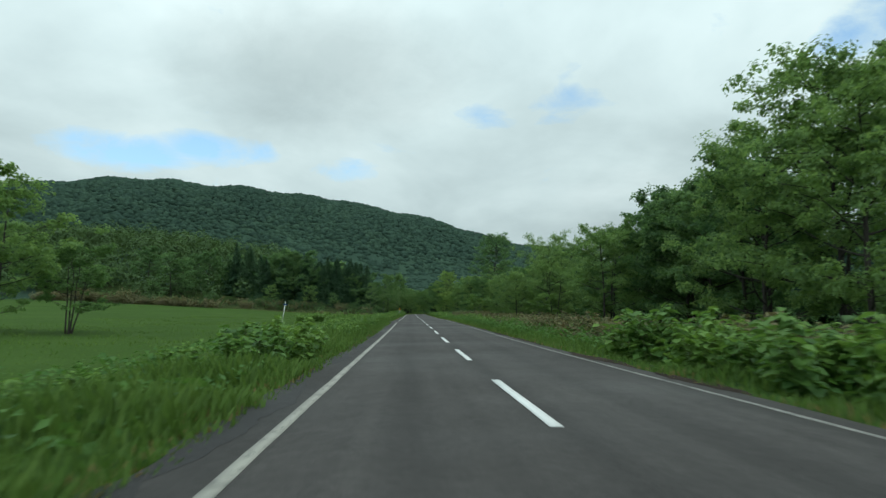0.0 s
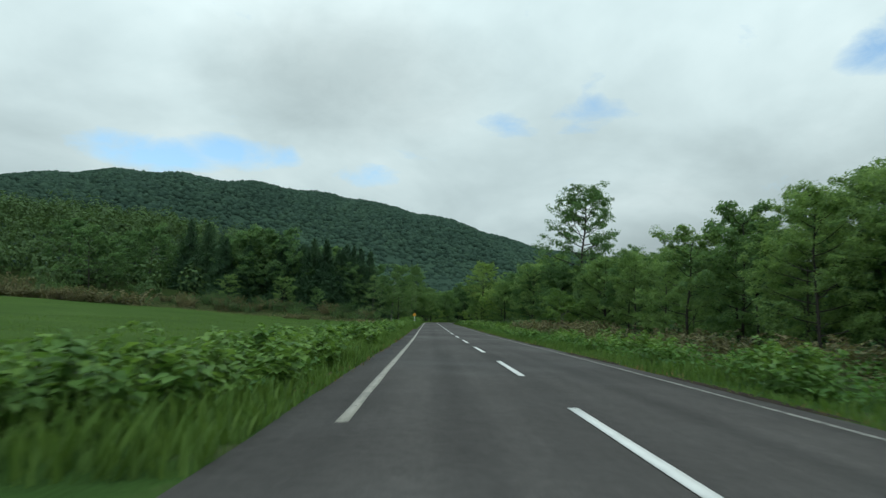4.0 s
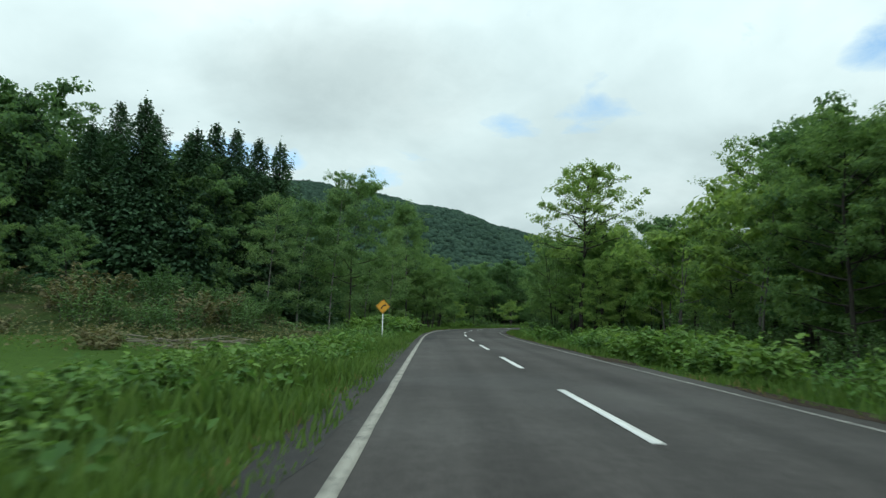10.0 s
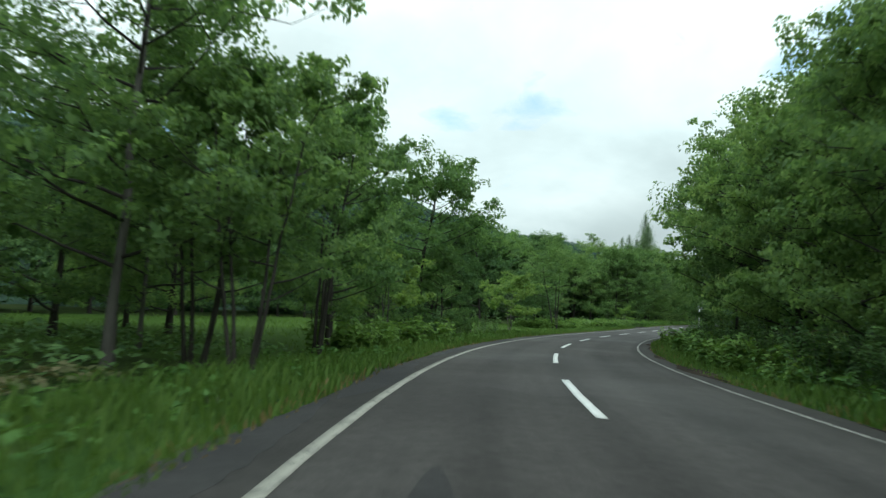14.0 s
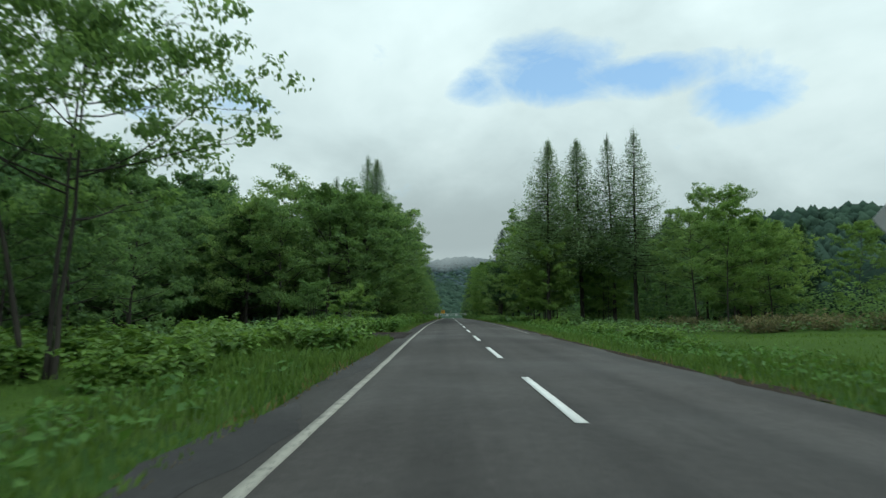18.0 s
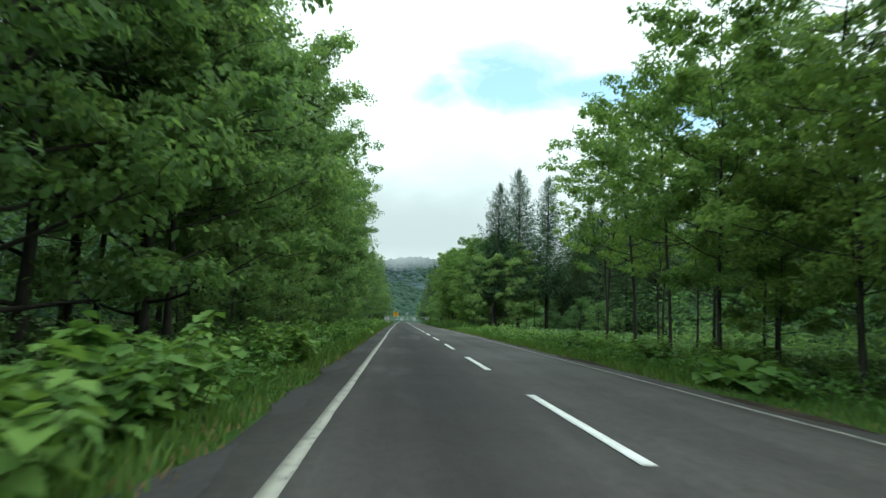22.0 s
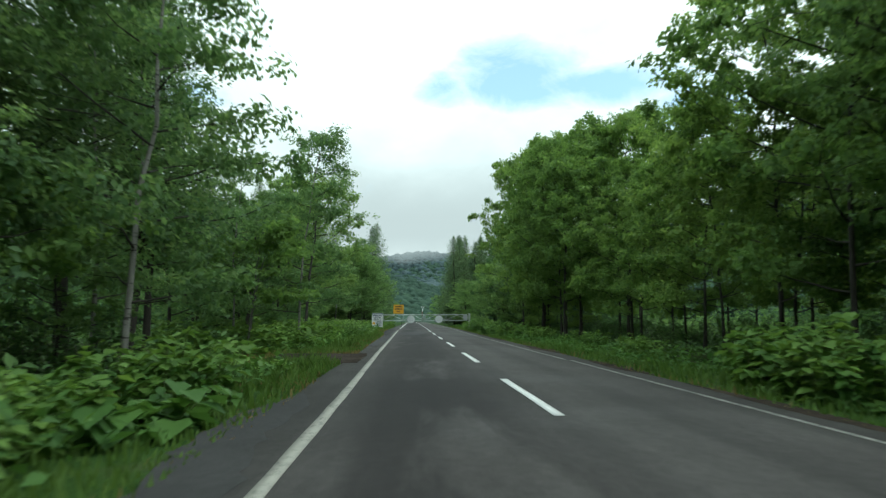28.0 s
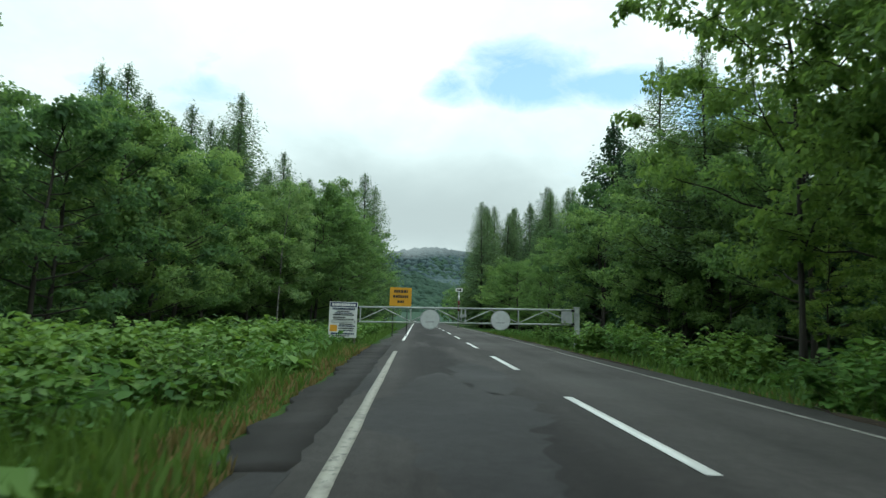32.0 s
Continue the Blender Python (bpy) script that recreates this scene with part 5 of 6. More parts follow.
plant("larch", 572, -9.5, 19.5)
row(("birch", "broad", "tall_mid"), 545, 580, -9, -13, 9, 11, 15)
row("lite", 480, 545, -24, -45, 16, 11, 14)
plant("birch", 539.5, -12.2, 10.8)
row(("broad", "birch"), 545, 640, -9, -15, 18, 8, 12)
plant("larch", 612, -11.5, 26)
row("lite", 560, 700, -12, -26, 22, 10, 14)
# second straight, right
plant("larch_dense", 373, 9.9, 21.2)
plant("larch_dense", 377, 14.5, 22.6)
plant("larch_near", 374.5, 17.6, 22.3, None, None, 0.85)
plant("larch_near", 370.5, 18.9, 21.9, None, None, 0.95)
row("slim", 374, 388, 8.8, 12.5, 4, 7, 9)
row("slim", 372, 384, 13, 19, 4, 7.5, 9.5)
row(("slim", "broad"), 354, 378, 21, 42, 9, 9.5, 12)
row("spruce", 400, 415, 44, 60, 5, 15, 17)
row(("airy", "slim"), 382, 402, 9.5, 13.5, 5, 11, 15)
row("lite", 380, 420, 18, 34, 13, 9, 13)
plant("airy", 401, 11.6, 16)
plant("airy", 405.5, 11.4, 15)
plant("airy", 409, 12.6, 14)
plant("airy", 404, 14.5, 13.5)
plant("fir", 457.5, 11.9, 22.6)
plant("fir", 465, 16.5, 27)
plant("fir", 470, 22.5, 27)
row("larch", 450, 505, 29, 50, 42, 20, 23, 1.12)
row("larch", 412, 450, 33, 58, 26, 18.5, 22, 1.12)
row("broad_dark", 418, 455, 14, 24, 6, 2.6, 4)
row("broad", 452, 470, 10.5, 14.5, 5, 9, 12)
plant("slim", 468, 9.8, 15.5)
plant("tall_mid", 463.5, 10.6, 15)
row("slim", 456, 474, 12.5, 17, 4, 11.5, 14.5)
row("shrub", 456, 486, 10, 14, 10, 1.6, 2.6)
plant("slim", 472.5, 10.6, 14.5)
row("slim", 472, 488, 10.2, 12.5, 6, 9.8, 11.8)
row("slim", 488, 500, 9.8, 12.5, 4, 13.5, 16)
row("slim", 499, 513, 9.6, 12, 5, 15.5, 17.5, 0.82)
plant("slim", 513.5, 9.2, 18.0, None, None, 0.85)
plant("slim", 505.5, 9.4, 17.0, None, None, 0.85)
plant("slim", 498, 9.4, 16.0, None, None, 0.85)
row("slim", 476, 496, 13.5, 22, 5, 11, 14)
row("slim", 499, 514, 13.5, 19, 3, 9.5, 12)
row("shrub", 486, 514, 12, 18, 12, 1.8, 3.0)
row("lite", 536, 570, 30, 44, 5, 9, 12)
row("broad", 522, 600, 9, 14, 14, 7, 9.5)
row("broad", 518, 535, 10.5, 17, 7, 10.5, 12.5)
plant("slim", 507.5, 10, 14)
row("slim", 500, 517, 9.8, 13, 5, 5, 7)
plant("slim", 370, 9.4, 9.0)
row("larch_near", 520, 536, 12, 18, 4, 13, 16)
plant("larch_near", 531.6, 12, 17.8)
plant("larch_near", 525.5, 12, 16.8)
plant("spruce", 544, 13, 18.2)
plant("spruce", 548, 15.5, 17)
plant("broad_dark", 540, 10.8, 11.5)
plant("larch_near", 588.5, 17.2, 21.8)
row("spruce", 520, 545, 11, 17, 4, 11, 13)
row("larch", 592, 628, 9.5, 27, 20, 20.5, 25.5)
plant("larch", 600, 8.4, 21.5)
row("larch", 545, 640, 15, 26, 14, 14, 18)
row(("broad", "lite"), 600, 720, 8, 20, 18, 8, 12)

# ------------------------------------------------------------------ verge plants
row("weed", -12, 24, -5.8, -8.4, 14, 0.55, 0.95)
row("weed", 24, 61.5, -5.0, -8.6, 40, 0.75, 1.15)
row("weed", 46, 61.6, -5.2, -8.4, 22, 1.1, 1.4)
for q in range(5):
    plant("weed", 8.4 + q * 1.3, -5.3 - 0.3 * (q % 2), 1.35 + 0.1 * (q % 3))
row("weed", 70.6, 75, -4.7, -15, 24, 1.1, 1.45)
row("weed", 74, 136, -5.0, -8.0, 48, 1.0, 1.55)
row("weed", 136, 200, -5.6, -8.4, 52, 0.75, 1.1)
for q in range(6):
    plant("weed", 157.5 + q * 1.4, -4.9 - 0.4 * (q % 2), 1.15 + 0.1 * (q % 3))
    plant("weed", 189 + q * 1.1, -5.2 - 0.5 * (q % 3), 0.85 + 0.1 * (q % 2))
row("weed", 194, 207, -5.0, -8.0, 9, 0.5, 0.8)
row("weed", 206, 214, -5.4, -8.5, 6, 0.6, 1.0)
row("weed", 214, 222, -5.4, -9, 10, 0.8, 1.2)
row("weed", 222, 236, -5.2, -9, 24, 1.6, 2.2)
row("weed", 383, 402, 7, 13, 16, 0.8, 1.4)
row("weed", 262, 272, -5.6, -8.2, 7, 1.2, 1.8)
row("weed", 316, 333, -5.4, -16, 44, 1.1, 1.6)
row("weed", 327, 333.6, -4.8, -9, 10, 0.9, 1.3)
row("weed", 342.6, 348, -5.2, -12, 18, 1.1, 1.45)
row("weed", 348, 420, -5.0, -8.2, 44, 0.9, 1.5)
row("weed", 461, 467.5, 5.6, 8.0, 11, 1.5, 2.0)
row("weed", 496, 501, 5.6, 8.5, 6, 1.1, 1.5)
row("weed", 346, 358, -8, -14, 16, 1.2, 1.6)
row("weed", 420, 466, -5.0, -8.0, 30, 0.9, 1.5)
row("weed_fine", 478, 514, -5.8, -13, 58, 1.1, 1.8)
row("weed_fine", 514, 522, -7.4, -13, 8, 1.1, 1.6)
row("weed_fine", 520.5, 522.6, 4.9, 6.2, 4, 1.5, 1.9)
row("weed", -4, 16, 5.8, 9, 16, 1.7, 2.3)
row("weed", 52, 62, 5.2, 6.5, 3, 0.8, 1.2)
row("weed", 112, 150, 5.8, 9.0, 22, 0.8, 1.3)
row("weed", 150, 220, 5.4, 10.5, 66, 1.1, 1.75)
row("weed", 216, 300, 5.2, 7.6, 20, 0.6, 1.1)
row("weed", 326, 372, 6.5, 10, 14, 0.7, 1.2)
row("weed", 380, 465, 6.2, 11, 40, 0.8, 1.5)
row("weed", 465, 500, 6.2, 9, 8, 0.8, 1.3)
row("weed_fine", 500, 536, 5.0, 9.5, 32, 1.1, 1.8)
row("weed_fine", 522, 560, -5.2, -9, 16, 1.0, 1.6)
row("dry", 4, 64, 8.0, 15, 42, 1.2, 2.0)
row("dry", 64, 118, 9.5, 15, 26, 1.2, 1.9)
row("weed", 60, 118, 6.2, 10.5, 34, 1.0, 1.5)
row("weed", 262, 300, 5.4, 8.0, 26, 1.1, 1.7)
row("dry", 345, 366, 16, 40, 30, 1.2, 1.8)
row("butterbur", 205, 238, -5.0, -7.0, 8, 0.6, 0.9)
row("butterbur", 348, 470, -4.8, -7, 18, 0.5, 0.9)
row("butterbur", 474, 520, -5.2, -8, 10, 0.6, 1.0)
row("butterbur", 100, 135, -5.2, -7, 8, 0.6, 0.9)


def scatter_leaves(name, label, zones, size, mat, seed):
    """Low undergrowth, one sheet of loose leaves and shoots over several stretches."""
    rng = np.random.RandomState(seed)
    V, F, o = [], [], 0
    for s0, s1, d0, d1, n, top in zones:
        n = int(n * 0.85)
        s, d = rng.uniform(s0, s1, n), rng.uniform(min(d0, d1), max(d0, d1), n)
        x, y = plan(s, d)
        tuft = 0.5 + 0.5 * np.sin(s * 1.3 + 2 * np.sin(d * 0.9)) * np.sin(d * 1.7 + s * 0.4)
        z = level(s, d) + top * (0.25 + 0.75 * tuft) * rng.uniform(0.1, 1, n) ** 0.7
        P = np.stack([x, y, z], 1)
        nor = np.array([0, 0, 1.0]) + unit(rng, n) * 0.6
        v, f = leaves(P, np.cross(nor, unit(rng, n)) + np.array([0, 0, -0.15]), nor, size * rng.uniform(0.5, 1.4, n), size * 0.6 * rng.uniform(0.6, 1.3, n))
        V.append(v)
        F.append(f + o)
        o += len(v)
    return tagged(new(name, mesh_from(name, np.concatenate(V), np.concatenate(F), mat)), label, "undergrowth", kind="stuff")


scatter_leaves("undergrowth", "low leafy undergrowth below the trees", [
    (222, 262, -9, -24, 7000, 0.9), (326, 470, -8, -18, 22000, 1.0), (476, 560, -9, -22, 14000, 1.1), (244, 300, 7, 18, 9000, 0.7),
    (376, 470, 9, 26, 16000, 0.8), (470, 560, 8.5, 24, 14000, 0.7), (84, 220, 12, 26, 14000, 1.0), (10, 110, 14, 30, 9000, 1.2), (345, 378, 10, 40, 9000, 0.8)],
    0.30, LEAF_SHADE, 8)
scatter_leaves("verge_weeds", "mixed low weeds along the verge", [
    (-14, 62, -4.6, -9.5, 8000, 0.55), (75, 236, -4.6, -9.5, 17000, 0.6), (236, 332, -4.8, -8.0, 6000, 0.4), (347, 467, -4.5, -9.5, 16000, 0.8), (477, 560, -5.2, -13, 13000, 0.9),
    (-14, 120, 5.6, 15, 24000, 0.9), (112, 300, 5.2, 12, 20000, 0.7), (300, 376, 5.4, 10, 6000, 0.5), (376, 470, 5.4, 12, 13000, 0.7), (470, 560, 5.2, 9.5, 9000, 0.6)],
    0.20, LEAF_WEED, 9)
scatter_leaves("withered_litter", "brown withered stalks and leaves", [
    (4, 120, 7.5, 15, 7000, 0.7), (196, 222, -11, -64, 12000, 1.0), (345, 372, 17, 40, 4000, 0.8), (205, 222, -9, -13, 900, 0.5), (246, 253, -8, -14, 1500, 0.45)], 0.20, LEAF_DRY, 10)


def grass(name, label, zones, mat, seed, kind="stuff"):
    """Blades of grass, each a thin bent sliver."""
    rng = np.random.RandomState(seed)
    V, F, o = [], [], 0
    for s0, s1, d0, d1, n, hgt in zones:
        n = int(n * 0.78)
        s = rng.uniform(s0, s1, n)
        u = rng.uniform(0, 1, n) ** 1.25
        d = d0 + (d1 - d0) * u
        x, y = plan(s, d)
        z = level(s, d) - 0.03
        tall = hgt * rng.uniform(0.45, 1.15, n) * (0.55 + 0.45 * np.clip(u * 3, 0, 1)) * (0.75 + 0.35 * np.sin(s * 0.8 + 3 * np.sin(s * 0.21)))
        az, bend = rng.uniform(0, 6.28, n), rng.uniform(0.1, 0.55, n)
        w = rng.uniform(0.008, 0.02, n) * (1 + hgt)
        b = np.stack([x, y, z], 1)
        ox, oy = np.cos(az), np.sin(az)
        side = np.stack([-oy * w, ox * w, np.zeros(n)], 1)
        lean = np.stack([ox * bend * tall, oy * bend * tall, tall], 1)
        mid = b + lean * np.array([0.35, 0.35, 0.6])
        V.append(np.stack([b - side, b + side, mid + side * 0.8, b + lean], 1).reshape(-1, 3))
        F.append((np.array([[0, 1, 2], [0, 2, 3]])[None] + (np.arange(n) * 4)[:, None, None] + o).reshape(-1, 3))
        o += n * 4
    return tagged(new(name, mesh_from(name, np.concatenate(V), np.concatenate(F), mat)), label, "grass", kind=kind)


grass("verge_grass", "long green grass on the road's verges", [
    (-15, 62, -3.85, -7.2, 28000, 0.62), (71, 206, -3.85, -7.2, 44000, 0.62), (62, 66, -5.6, -9, 3000, 0.5), (140, 236, -3.42, -4.4, 9000, 0.3), (-15, 60, -3.6, -4.2, 3500, 0.28), (206, 332, -3.85, -7.5, 30000, 0.5), (342.5, 348, -4.2, -9, 3000, 0.4), (322, 333.4, -3.9, -10, 6000, 0.6), (347, 470, -3.9, -6.0, 21000, 0.45), (464, 470, -4, -8, 4000, 0.35), (477, 500, -3.9, -6.5, 9000, 0.5), (474.9, 477.2, -3.95, -7, 1500, 0.35), (500, 560, -4.35, -7, 15000, 0.45),
    (-15, 300, 3.95, 8.0, 52000, 0.45), (300, 380, 3.95, 10, 18000, 0.4), (380, 560, 3.95, 8, 28000, 0.42)], GRASS, 31)
grass("field_grass", "short dense green grass of the field", [(-20, 206, -7.5, -40, 42000, 0.22), (258, 326, -8, -36, 16000, 0.3), (300, 350, 9, 44, 16000, 0.25)], GRASS, 32)
grass("dry_grass", "dry straw-coloured grass along the asphalt edge", [
    (-15, 62, -3.75, -4.4, 3200, 0.22), (76, 330, -3.75, -4.3, 6000, 0.2), (348, 466, -3.8, -4.4, 2500, 0.2), (464, 470, -4, -8, 4500, 0.25), (470, 478, -6.1, -8, 3400, 0.25), (474.5, 475.6, -3.8, -6.5, 900, 0.2), (475.5, 478.5, -3.9, -6.5, 2200, 0.22), (478, 500, -3.85, -4.7, 4200, 0.25), (500, 522, -4.3, -5.0, 4500, 0.25), (341.4, 343.2, -4.4, -11, 5200, 0.3), (332, 342, -8.8, -10, 600, 0.3),
    (-15, 300, 3.85, 4.6, 5000, 0.2), (300, 560, 3.85, 4.6, 3500, 0.2)], GRASS_DRY, 33)


def thicket():
    """The denser growth of the same knotweed behind the single clumps."""
    V, F, o = [], [], 0
    for me, m in THICKET:
        v = np.empty(len(me.vertices) * 3, np.float32)
        me.vertices.foreach_get("co", v)
        f = np.empty(len(me.loops), np.int32)
        me.loops.foreach_get("vertex_index", f)
        a = np.array(m)
        V.append(v.reshape(-1, 3) @ a[:3, :3].T + a[:3, 3])
        F.append(f.reshape(-1, 3) + o)
        o += len(v) // 3
    tagged(new("knotweed_thicket", mesh_from("knotweed_thicket", np.concatenate(V), np.concatenate(F), LEAF_WEED)), "dense bright green knotweed growing behind the verge", "undergrowth", kind="stuff")


thicket()
scatter_leaves("wood_interior", "dim saplings and leaves inside the wood", [
    (366, 470, -17, -26, 10080, 6.5), (340, 372, -28, -36, 3919, 6.0), (476, 560, -20, -30, 7839, 6.0), (560, 700, -12, -22, 5600, 6.0), (230, 262, -24, -40, 5040, 7.0), (236, 250, -40, -100, 5600, 7.0),
    (262, 335, -42, -52, 7839, 6.5), (244, 300, 16, 26, 6160, 6.0), (376, 420, 20, 32, 5040, 6.0), (420, 520, 26, 40, 10080, 8.0), (560, 700, 12, 22, 5600, 6.0),
    (15, 110, 32, 46, 8960, 7.0), (100, 230, 26, 40, 11200, 6.0), (470, 500, 24, 32, 1500, 2.0), (535, 560, 22, 30, 3000, 5.0)], 0.52, LEAF_DARK, 18)
scatter_leaves("sunlit_saplings", "green saplings and leaves behind the slender trees", [(472, 565, 25, 40, 11000, 3.0), (376, 412, 16, 24, 4000, 2.0), (352, 376, 32, 46, 3500, 5.0)], 0.4, LEAF_MID, 19)

# ------------------------------------------------------------------ signs, posts and the gate
WHITE = plain_material("white_enamel", (0.72, 0.73, 0.72), 0.45, 0.0, 0.2)
YELLOW = plain_material("sign_yellow", (0.72, 0.36, 0.03), 0.45, 0.0, 0.15)
ORANGE = plain_material("sign_orange", (0.60, 0.30, 0.014), 0.45, 0.0, 0.15)
BLACK = plain_material("sign_black", (0.02, 0.02, 0.022), 0.5)
BLUE = plain_material("sign_blue", (0.03, 0.08, 0.22), 0.45)
NAVY = plain_material("sign_navy", (0.02, 0.035, 0.10), 0.5)
STEEL = plain_material("galvanised_steel", (0.36, 0.38, 0.38), 0.5, 0.3)
GREY = plain_material("grey_plate", (0.36, 0.37, 0.38), 0.5, 0.0, 0.2)
PALE = plain_material("pale_disc", (0.58, 0.60, 0.60), 0.5, 0.0, 0.2)
RED = plain_material("dull_red", (0.16, 0.02, 0.018), 0.5)
GATE = plain_material("weathered_gate_paint", (0.46, 0.49, 0.47), 0.6, 0.1, 0.5, 3.0)
TIMBER = bark_material("weathered_timber", (0.13, 0.11, 0.09), (0.28, 0.25, 0.21))


def place(root, s, d, up=0.0, turn=0.0, tilt=(0, 0)):
    root.matrix_basis = Matrix.Translation(at(s, d, up)) @ Matrix.Rotation(radians(heading(s) + turn), 4, "Z") @ Matrix.Rotation(radians(tilt[0]), 4, "Y") @ Matrix.Rotation(radians(tilt[1]), 4, "X")
    return root


def flat_shape(points, thick, y):
    """A plate in the x, z plane from an outline, its face towards -y."""
    bm = bmesh.new()
    vs = [bm.verts.new((px, y, pz)) for px, pz in points]
    f = bm.faces.new(vs)
    g = bmesh.ops.extrude_face_region(bm, geom=[f])
    bmesh.ops.translate(bm, verts=[v for v in g["geom"] if isinstance(v, bmesh.types.BMVert)], vec=(0, thick, 0))
    bmesh.ops.recalc_face_normals(bm, faces=bm.faces)
    return bm


def rounded(w, h, r, cx=0.0, cz=0.0, turn=0.0, n=5):
    pts = []
    for sx, sz, a0 in ((1, 1, 0), (-1, 1, 90), (-1, -1, 180), (1, -1, 270)):
        for i in range(n + 1):
            a = radians(a0 + 90 * i / n)
            pts.append(((w / 2 - r) * sx + r * math.cos(a), (h / 2 - r) * sz + r * math.sin(a)))
    c, s = math.cos(radians(turn)), math.sin(radians(turn))
    return [(x * c - z * s + cx, x * s + z * c + cz) for x, z in pts]


def curve_sign():
    root = new("curve_warning_sign")
    part("post", bm_mesh("post", rod_bm((0, 0, -0.4), (0, 0, 1.72), 0.034, sides=14), WHITE, True), root, "white round post")
    part("plate", bm_mesh("plate", flat_shape(rounded(0.62, 0.62, 0.05, 0, 2.08, 45), 0.012, -0.05), YELLOW), root, "yellow diamond plate")
    part("border", bm_mesh("border", ring_plate(0.575, 0.545, 0.045, 2.08, -0.054), BLACK), root, "thin black border")
    pts = []
    for i in range(9):
        a = radians(180 - 10 * i)
        pts.append((0.13 + 0.26 * math.cos(a), 1.92 + 0.26 * math.sin(a)))
    outer = [(x, z) for x, z in pts]
    inner = [(0.13 + 0.19 * math.cos(radians(180 - 10 * i)), 1.92 + 0.19 * math.sin(radians(180 - 10 * i))) for i in range(8, -1, -1)]
    head = [(0.10, 2.235), (0.215, 2.16), (0.10, 2.06)]
    part("arrow", bm_mesh("arrow", flat_shape(outer + head + inner, 0.004, -0.056), BLACK), root, "bent black arrow")
    for z in (1.95, 2.2):
        part("clamp", bm_mesh("clamp", box_bm(0.09, 0.06, 0.03, 0.004, (0, -0.012, z)), STEEL), root, "steel clamp")
    part("post_extension", bm_mesh("post_extension", rod_bm((0, 0, 1.72), (0, 0, 2.3), 0.034, sides=14), WHITE, True), root)
    tagged(root, "yellow diamond sign with a bend arrow on a white post", "road sign", "roadside signs")
    return place(root, 211, -5.35, 0.0)


def ring_plate(a, b, r, cz, y):
    bm = bmesh.new()
    o, i = rounded(a, a, r, 0, cz, 45), rounded(b, b, r, 0, cz, 45)
    ov, iv = [bm.verts.new((x, y, z)) for x, z in o], [bm.verts.new((x, y, z)) for x, z in i]
    n = len(ov)
    for q in range(n):
        bm.faces.new((ov[q], ov[(q + 1) % n], iv[(q + 1) % n], iv[q]))
    g = bmesh.ops.extrude_face_region(bm, geom=list(bm.faces))
    bmesh.ops.translate(bm, verts=[v for v in g["geom"] if isinstance(v, bmesh.types.BMVert)], vec=(0, 0.003, 0))
    bmesh.ops.recalc_face_normals(bm, faces=bm.faces)
    return bm


def bars(root, x0, x1, z, h, y, mat, seed, name="lettering"):
    """A line of unreadable writing as short plain bars."""
    rng = random.Random(seed)
    bm = bmesh.new()
    x = x0
    while x < x1:
        w = min(rng.uniform(0.6, 1.05) * h, x1 - x)
        if w < h * 0.3:
            break
        box_bm(w * 0.82, 0.003, h * rng.uniform(0.8, 1.0), 0, (x + w / 2, y, z), bm)
        x += w
    part(name, bm_mesh(name, bm, mat), root, "line of small unreadable writing")


def notice_board():
    root = new("notice_board")
    part("panel", bm_mesh("panel", flat_shape(rounded(1.16, 1.48, 0.02, 0, 1.32), 0.02, -0.03), WHITE), root, "white notice panel")
    part("heading_band", bm_mesh("heading_band", flat_shape(rounded(1.10, 0.19, 0.005, 0, 1.94), 0.004, -0.034), NAVY), root, "dark blue heading band")
    part("lower_band", bm_mesh("lower_band", flat_shape(rounded(0.98, 0.11, 0.005, 0.02, 1.24), 0.004, -0.034), GREY), root, "grey band")
    part("coloured_box", bm_mesh("coloured_box", flat_shape(rounded(0.30, 0.27, 0.01, -0.38, 0.96), 0.004, -0.034), YELLOW), root, "yellow printed box")
    for q, (x0, x1, z, h, m) in enumerate(((-0.48, 0.5, 1.94, 0.12, WHITE), (-0.46, 0.48, 1.77, 0.09, NAVY), (-0.26, 0.26, 1.66, 0.05, BLACK), (-0.42, 0.46, 1.52, 0.06, BLACK), (-0.42, 0.1, 1.41, 0.06, BLACK),
                                           (-0.44, 0.46, 1.24, 0.07, WHITE), (-0.4, 0.44, 1.335, 0.05, BLACK), (-0.34, 0.36, 1.59, 0.045, NAVY), (-0.16, 0.4, 1.135, 0.05, BLACK), (-0.14, 0.44, 0.87, 0.05, NAVY), (-0.4, 0.3, 0.65, 0.04, BLACK), (-0.18, 0.5, 1.06, 0.06, NAVY), (-0.18, 0.46, 0.96, 0.06, BLACK), (-0.48, 0.48, 0.74, 0.08, NAVY))):
        bars(root, x0, x1, z, h, -0.039, m, 40 + q)
    for x in (-0.5, 0.5):
        part("leg", bm_mesh("leg", box_bm(0.055, 0.045, 2.2, 0.006, (x, 0.02, 0.9)), TIMBER), root, "weathered timber leg")
    for z in (0.85, 1.8):
        part("batten", bm_mesh("batten", box_bm(1.1, 0.02, 0.06, 0.004, (0, 0.004, z)), TIMBER), root)
    tagged(root, "white notice board full of small writing beside the gate", "notice board", "gate signs")
    root.scale = (1, 1, 1)
    return place(root, 521.5, -5.5, -0.16, 3)


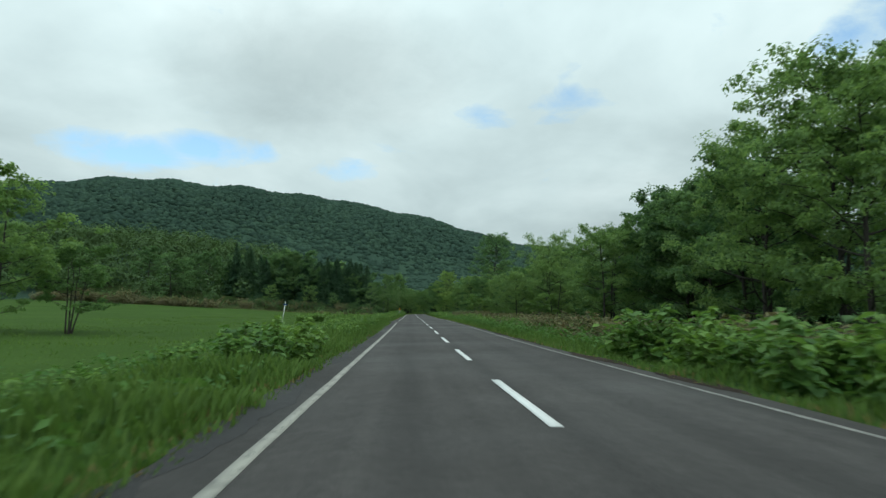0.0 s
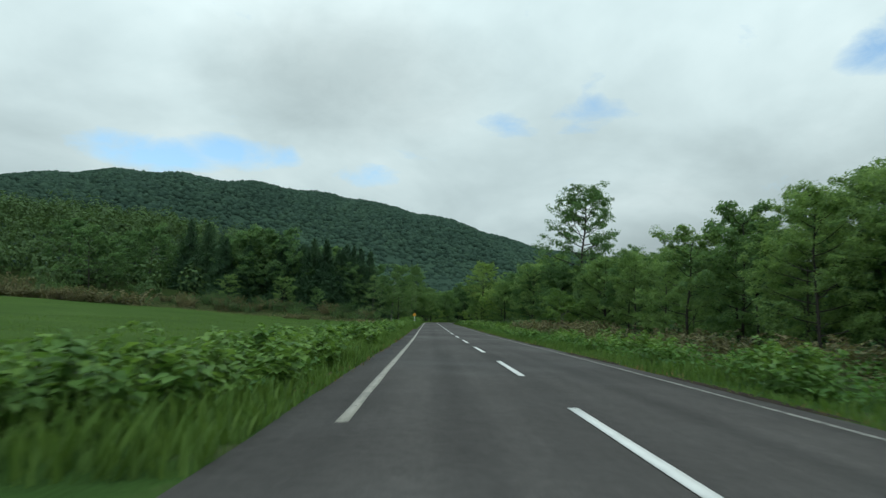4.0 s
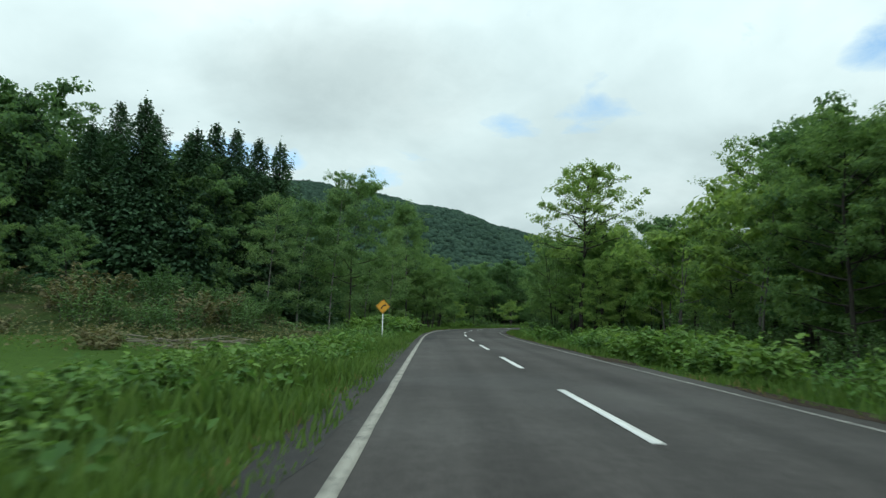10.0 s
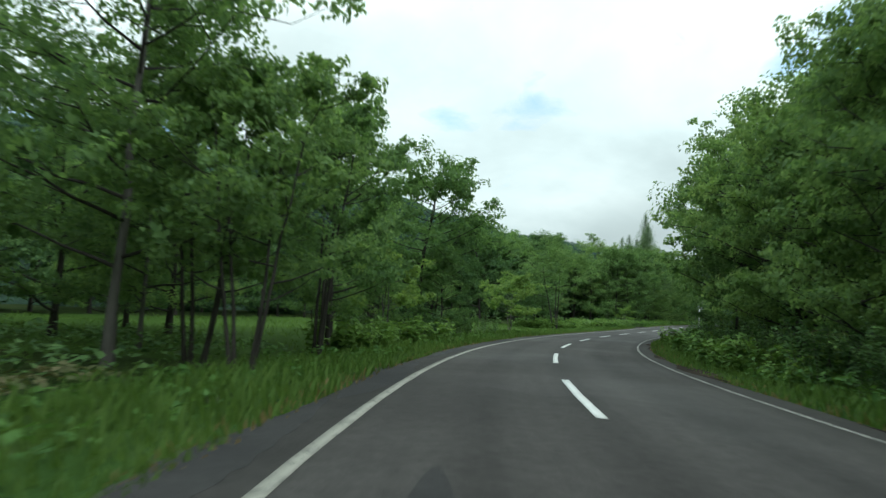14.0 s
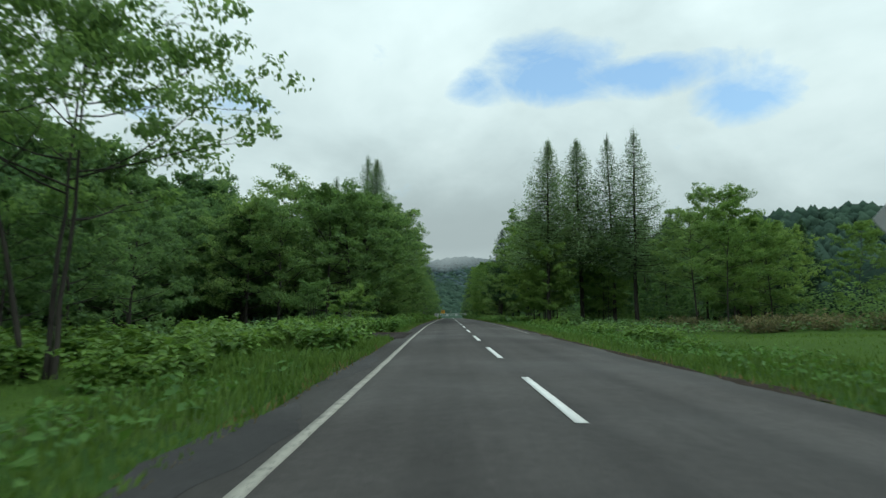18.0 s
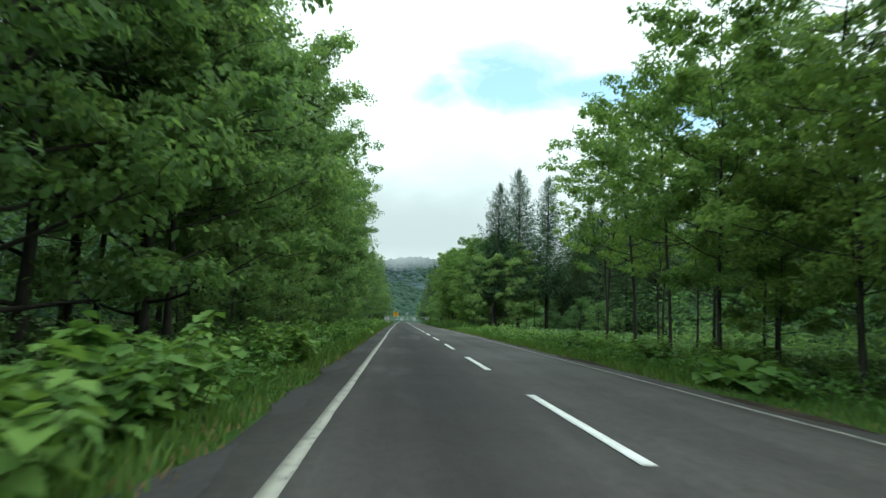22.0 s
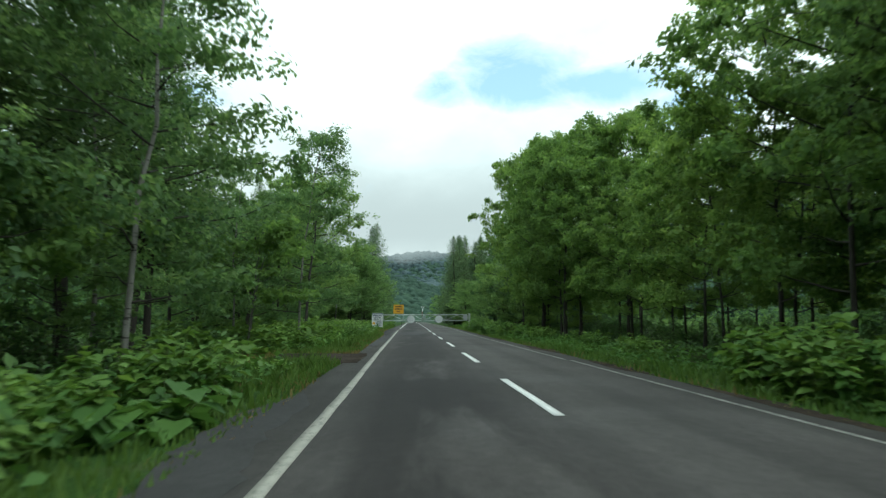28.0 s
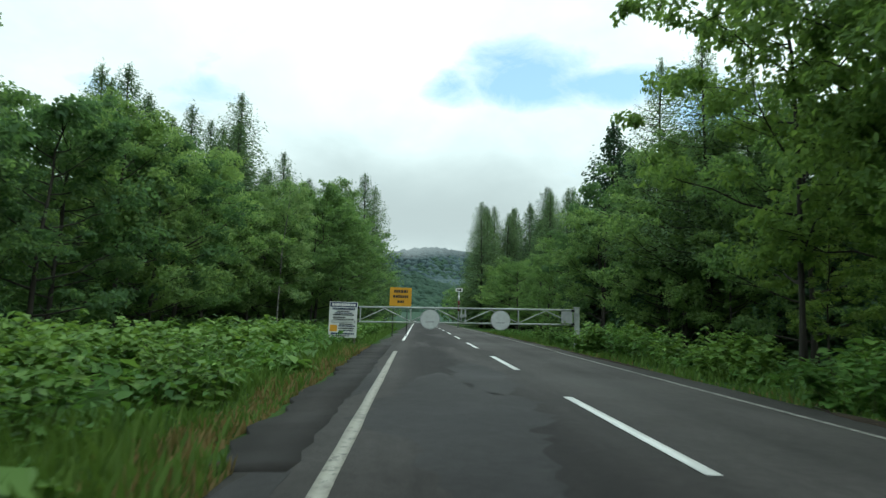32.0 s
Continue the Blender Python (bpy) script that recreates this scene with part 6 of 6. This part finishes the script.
def orange_board():
    root = new("orange_notice")
    part("panel", bm_mesh("panel", flat_shape(rounded(1.3, 1.12, 0.05, 0, 2.62), 0.03, -0.05), ORANGE), root, "orange-yellow panel")
    for q, (x0, x1, z, h) in enumerate(((-0.42, 0.42, 2.95, 0.18), (-0.46, 0.46, 2.64, 0.17), (-0.2, 0.22, 2.33, 0.17))):
        bars(root, x0, x1, z, h, -0.054, BLACK, 60 + q)
    for x in (-0.42, 0.42):
        part("post", bm_mesh("post", rod_bm((x, 0.02, -0.4), (x, 0.02, 3.1), 0.024, sides=12), BLACK, True), root, "dark thin post")
    tagged(root, "orange-yellow notice on two posts behind the gate", "notice board", "gate signs")
    return place(root, 533, -3.45, -0.27, 2)


def marker_post():
    root = new("gate_marker")
    part("post", bm_mesh("post", rod_bm((0, 0, 0.75), (0, 0, 2.4), 0.03, sides=12), STEEL, True), root)
    for z, m in ((1.62, RED), (1.88, RED), (2.12, WHITE)):
        part("band", bm_mesh("band", rod_bm((0, 0, z - 0.1), (0, 0, z + 0.1), 0.042, sides=14), m, True), root, "coloured band")
    part("plate", bm_mesh("plate", flat_shape(rounded(0.32, 0.17, 0.03, 0, 2.47), 0.02, -0.03), WHITE), root, "small white plate")
    bars(root, -0.1, 0.1, 2.47, 0.09, -0.035, BLACK, 71)
    tagged(root, "thin marker post with a small white plate fixed to the gate", "marker post", "gate signs")
    return place(root, 523.2, -0.57, -0.05)


def gate():
    root = new("road_gate")
    for side, (x0, x1) in (("left", (-5.0, -0.35)), ("right", (-0.35, 4.6))):
        frame_ = part("gate_arm", bm_mesh("gate_arm", rod_bm((x0, 0, 1.83), (x1, 0, 1.83), 0.042, sides=12), GATE, True), root, "galvanised top rail")
        part("lower_rail", bm_mesh("lower_rail", rod_bm((x0, 0, 1.18), (x1, 0, 1.18), 0.036, sides=12), GATE, True), root, "galvanised lower rail")
        n = 4
        xs = [x0 + (x1 - x0) * i / n for i in range(n + 1)]
        for i in range(n):
            a, b = (1.22, 1.78) if i % 2 == 0 else (1.78, 1.22)
            part("brace", bm_mesh("brace", rod_bm((xs[i], 0, a), (xs[i + 1], 0, b), 0.024, sides=8), GATE, True), root)
        for x in (x0 + 0.1, xs[2], x1 - 0.08):
            part("upright", bm_mesh("upright", box_bm(0.06, 0.05, 0.66, 0.006, (x, 0, 1.5)), GATE), root)
    for x in (-1.82, 1.32):
        disc = part("disc", bm_mesh("disc", rod_bm((x, -0.075, 1.33), (x, -0.055, 1.33), 0.44, sides=40), PALE), root, "pale round plate with worn printing")
        rim = bmesh.new()
        bmesh.ops.create_circle(rim, segments=40, radius=0.44, matrix=Matrix.Translation((x, -0.077, 1.33)) @ Matrix.Rotation(radians(90), 4, "X"))
        gg = bmesh.ops.extrude_edge_only(rim, edges=list(rim.edges))
        bmesh.ops.scale(rim, verts=[v for v in gg["geom"] if isinstance(v, bmesh.types.BMVert)], vec=(0.92, 1, 0.92), space=Matrix.Translation((-x, 0.077, -1.33)))
        part("rim", bm_mesh("rim", rim, GREY), disc)
        bars(disc, x - 0.2, x + 0.18, 1.22, 0.07, -0.08, GREY, 80 + int(x))
    for x, w in ((-5.15, 0.18), (4.75, 0.22)):
        post = part("gate_post", bm_mesh("gate_post", box_bm(w, w, 2.2, 0.012, (x, 0, 0.82)), GATE), root, "square steel gate post")
        part("post_cap", bm_mesh("post_cap", box_bm(w + 0.05, w + 0.05, 0.05, 0.01, (x, 0, 1.94)), GATE), post)
        for z in (1.2, 1.8):
            part("hinge", bm_mesh("hinge", box_bm(0.16, 0.1, 0.1, 0.01, (x + (0.12 if x < 0 else -0.18), 0, z)), BLACK), post)
    part("hinge_plate", bm_mesh("hinge_plate", box_bm(0.5, 0.05, 0.55, 0.01, (4.3, -0.03, 1.5)), GREY), root, "dark steel plate")
    part("latch", bm_mesh("latch", box_bm(0.3, 0.12, 0.14, 0.012, (-0.35, -0.03, 1.5)), GATE), root, "gate latch")
    tagged(root, "closed galvanised steel gate with two pale discs across the road", "gate", "road gate")
    return place(root, 523, 0.0, -0.24, 0, (-1.0, 0))


def field_post():
    root = new("snow_pole")
    part("pole", bm_mesh("pole", rod_bm((0, 0, -0.4), (0, 0, 2.35), 0.045, sides=12), WHITE, True), root, "white pole")
    part("plate", bm_mesh("plate", flat_shape(rounded(0.5, 0.16, 0.02, 0, 2.15), 0.02, -0.06), BLUE), root, "small dark blue plate")
    part("knob", bm_mesh("knob", rod_bm((0, 0, 2.35), (0, 0, 2.47), 0.06, 0.03, sides=12), WHITE, True), root)
    tagged(root, "leaning white pole with a small blue plate in the field", "marker post", "marker posts")
    return place(root, 72, -17.3, 0.0, 0, (8, 0))


def reverse_sign():
    root = new("road_sign")
    part("post", bm_mesh("post", rod_bm((0, 0, -0.4), (0, 0, 3.2), 0.035, sides=14), WHITE, True), root, "white round post")
    part("plate", bm_mesh("plate", flat_shape(rounded(0.62, 0.62, 0.06, 0, 2.85, 45), 0.012, 0.05), GREY), root, "bare grey back of a diamond plate")
    for z in (2.72, 2.98):
        part("clamp", bm_mesh("clamp", box_bm(0.1, 0.08, 0.03, 0.004, (0, 0.025, z)), STEEL), root)
    tagged(root, "grey back of a diamond road sign on a white post", "road sign", "roadside signs")
    return place(root, 312.5, 5.6, 0.0, 4)


def brush_pile():
    """Cut branches lying before the bank."""
    rng = random.Random(9)
    root = new("brush_pile")
    for i in range(26):
        x, y, z = rng.uniform(-2.6, 2.6), rng.uniform(-0.8, 0.8), rng.uniform(0.05, 0.55)
        a, ln = rng.uniform(-0.5, 0.5), rng.uniform(0.9, 2.4)
        d = Vector((math.cos(a), math.sin(a) * 0.6, rng.uniform(-0.12, 0.22))) * ln / 2
        part("stick", bm_mesh("stick", rod_bm(Vector((x, y, z)) - d, Vector((x, y, z)) + d, rng.uniform(0.02, 0.045), 0.012, 6), TIMBER), root)
    tagged(root, "pile of bleached cut branches before the bank", "brush pile")
    return place(root, 203, -14, 0.0, 15)


curve_sign()
notice_board()
orange_board()
marker_post()
gate()
field_post()
reverse_sign()
brush_pile()
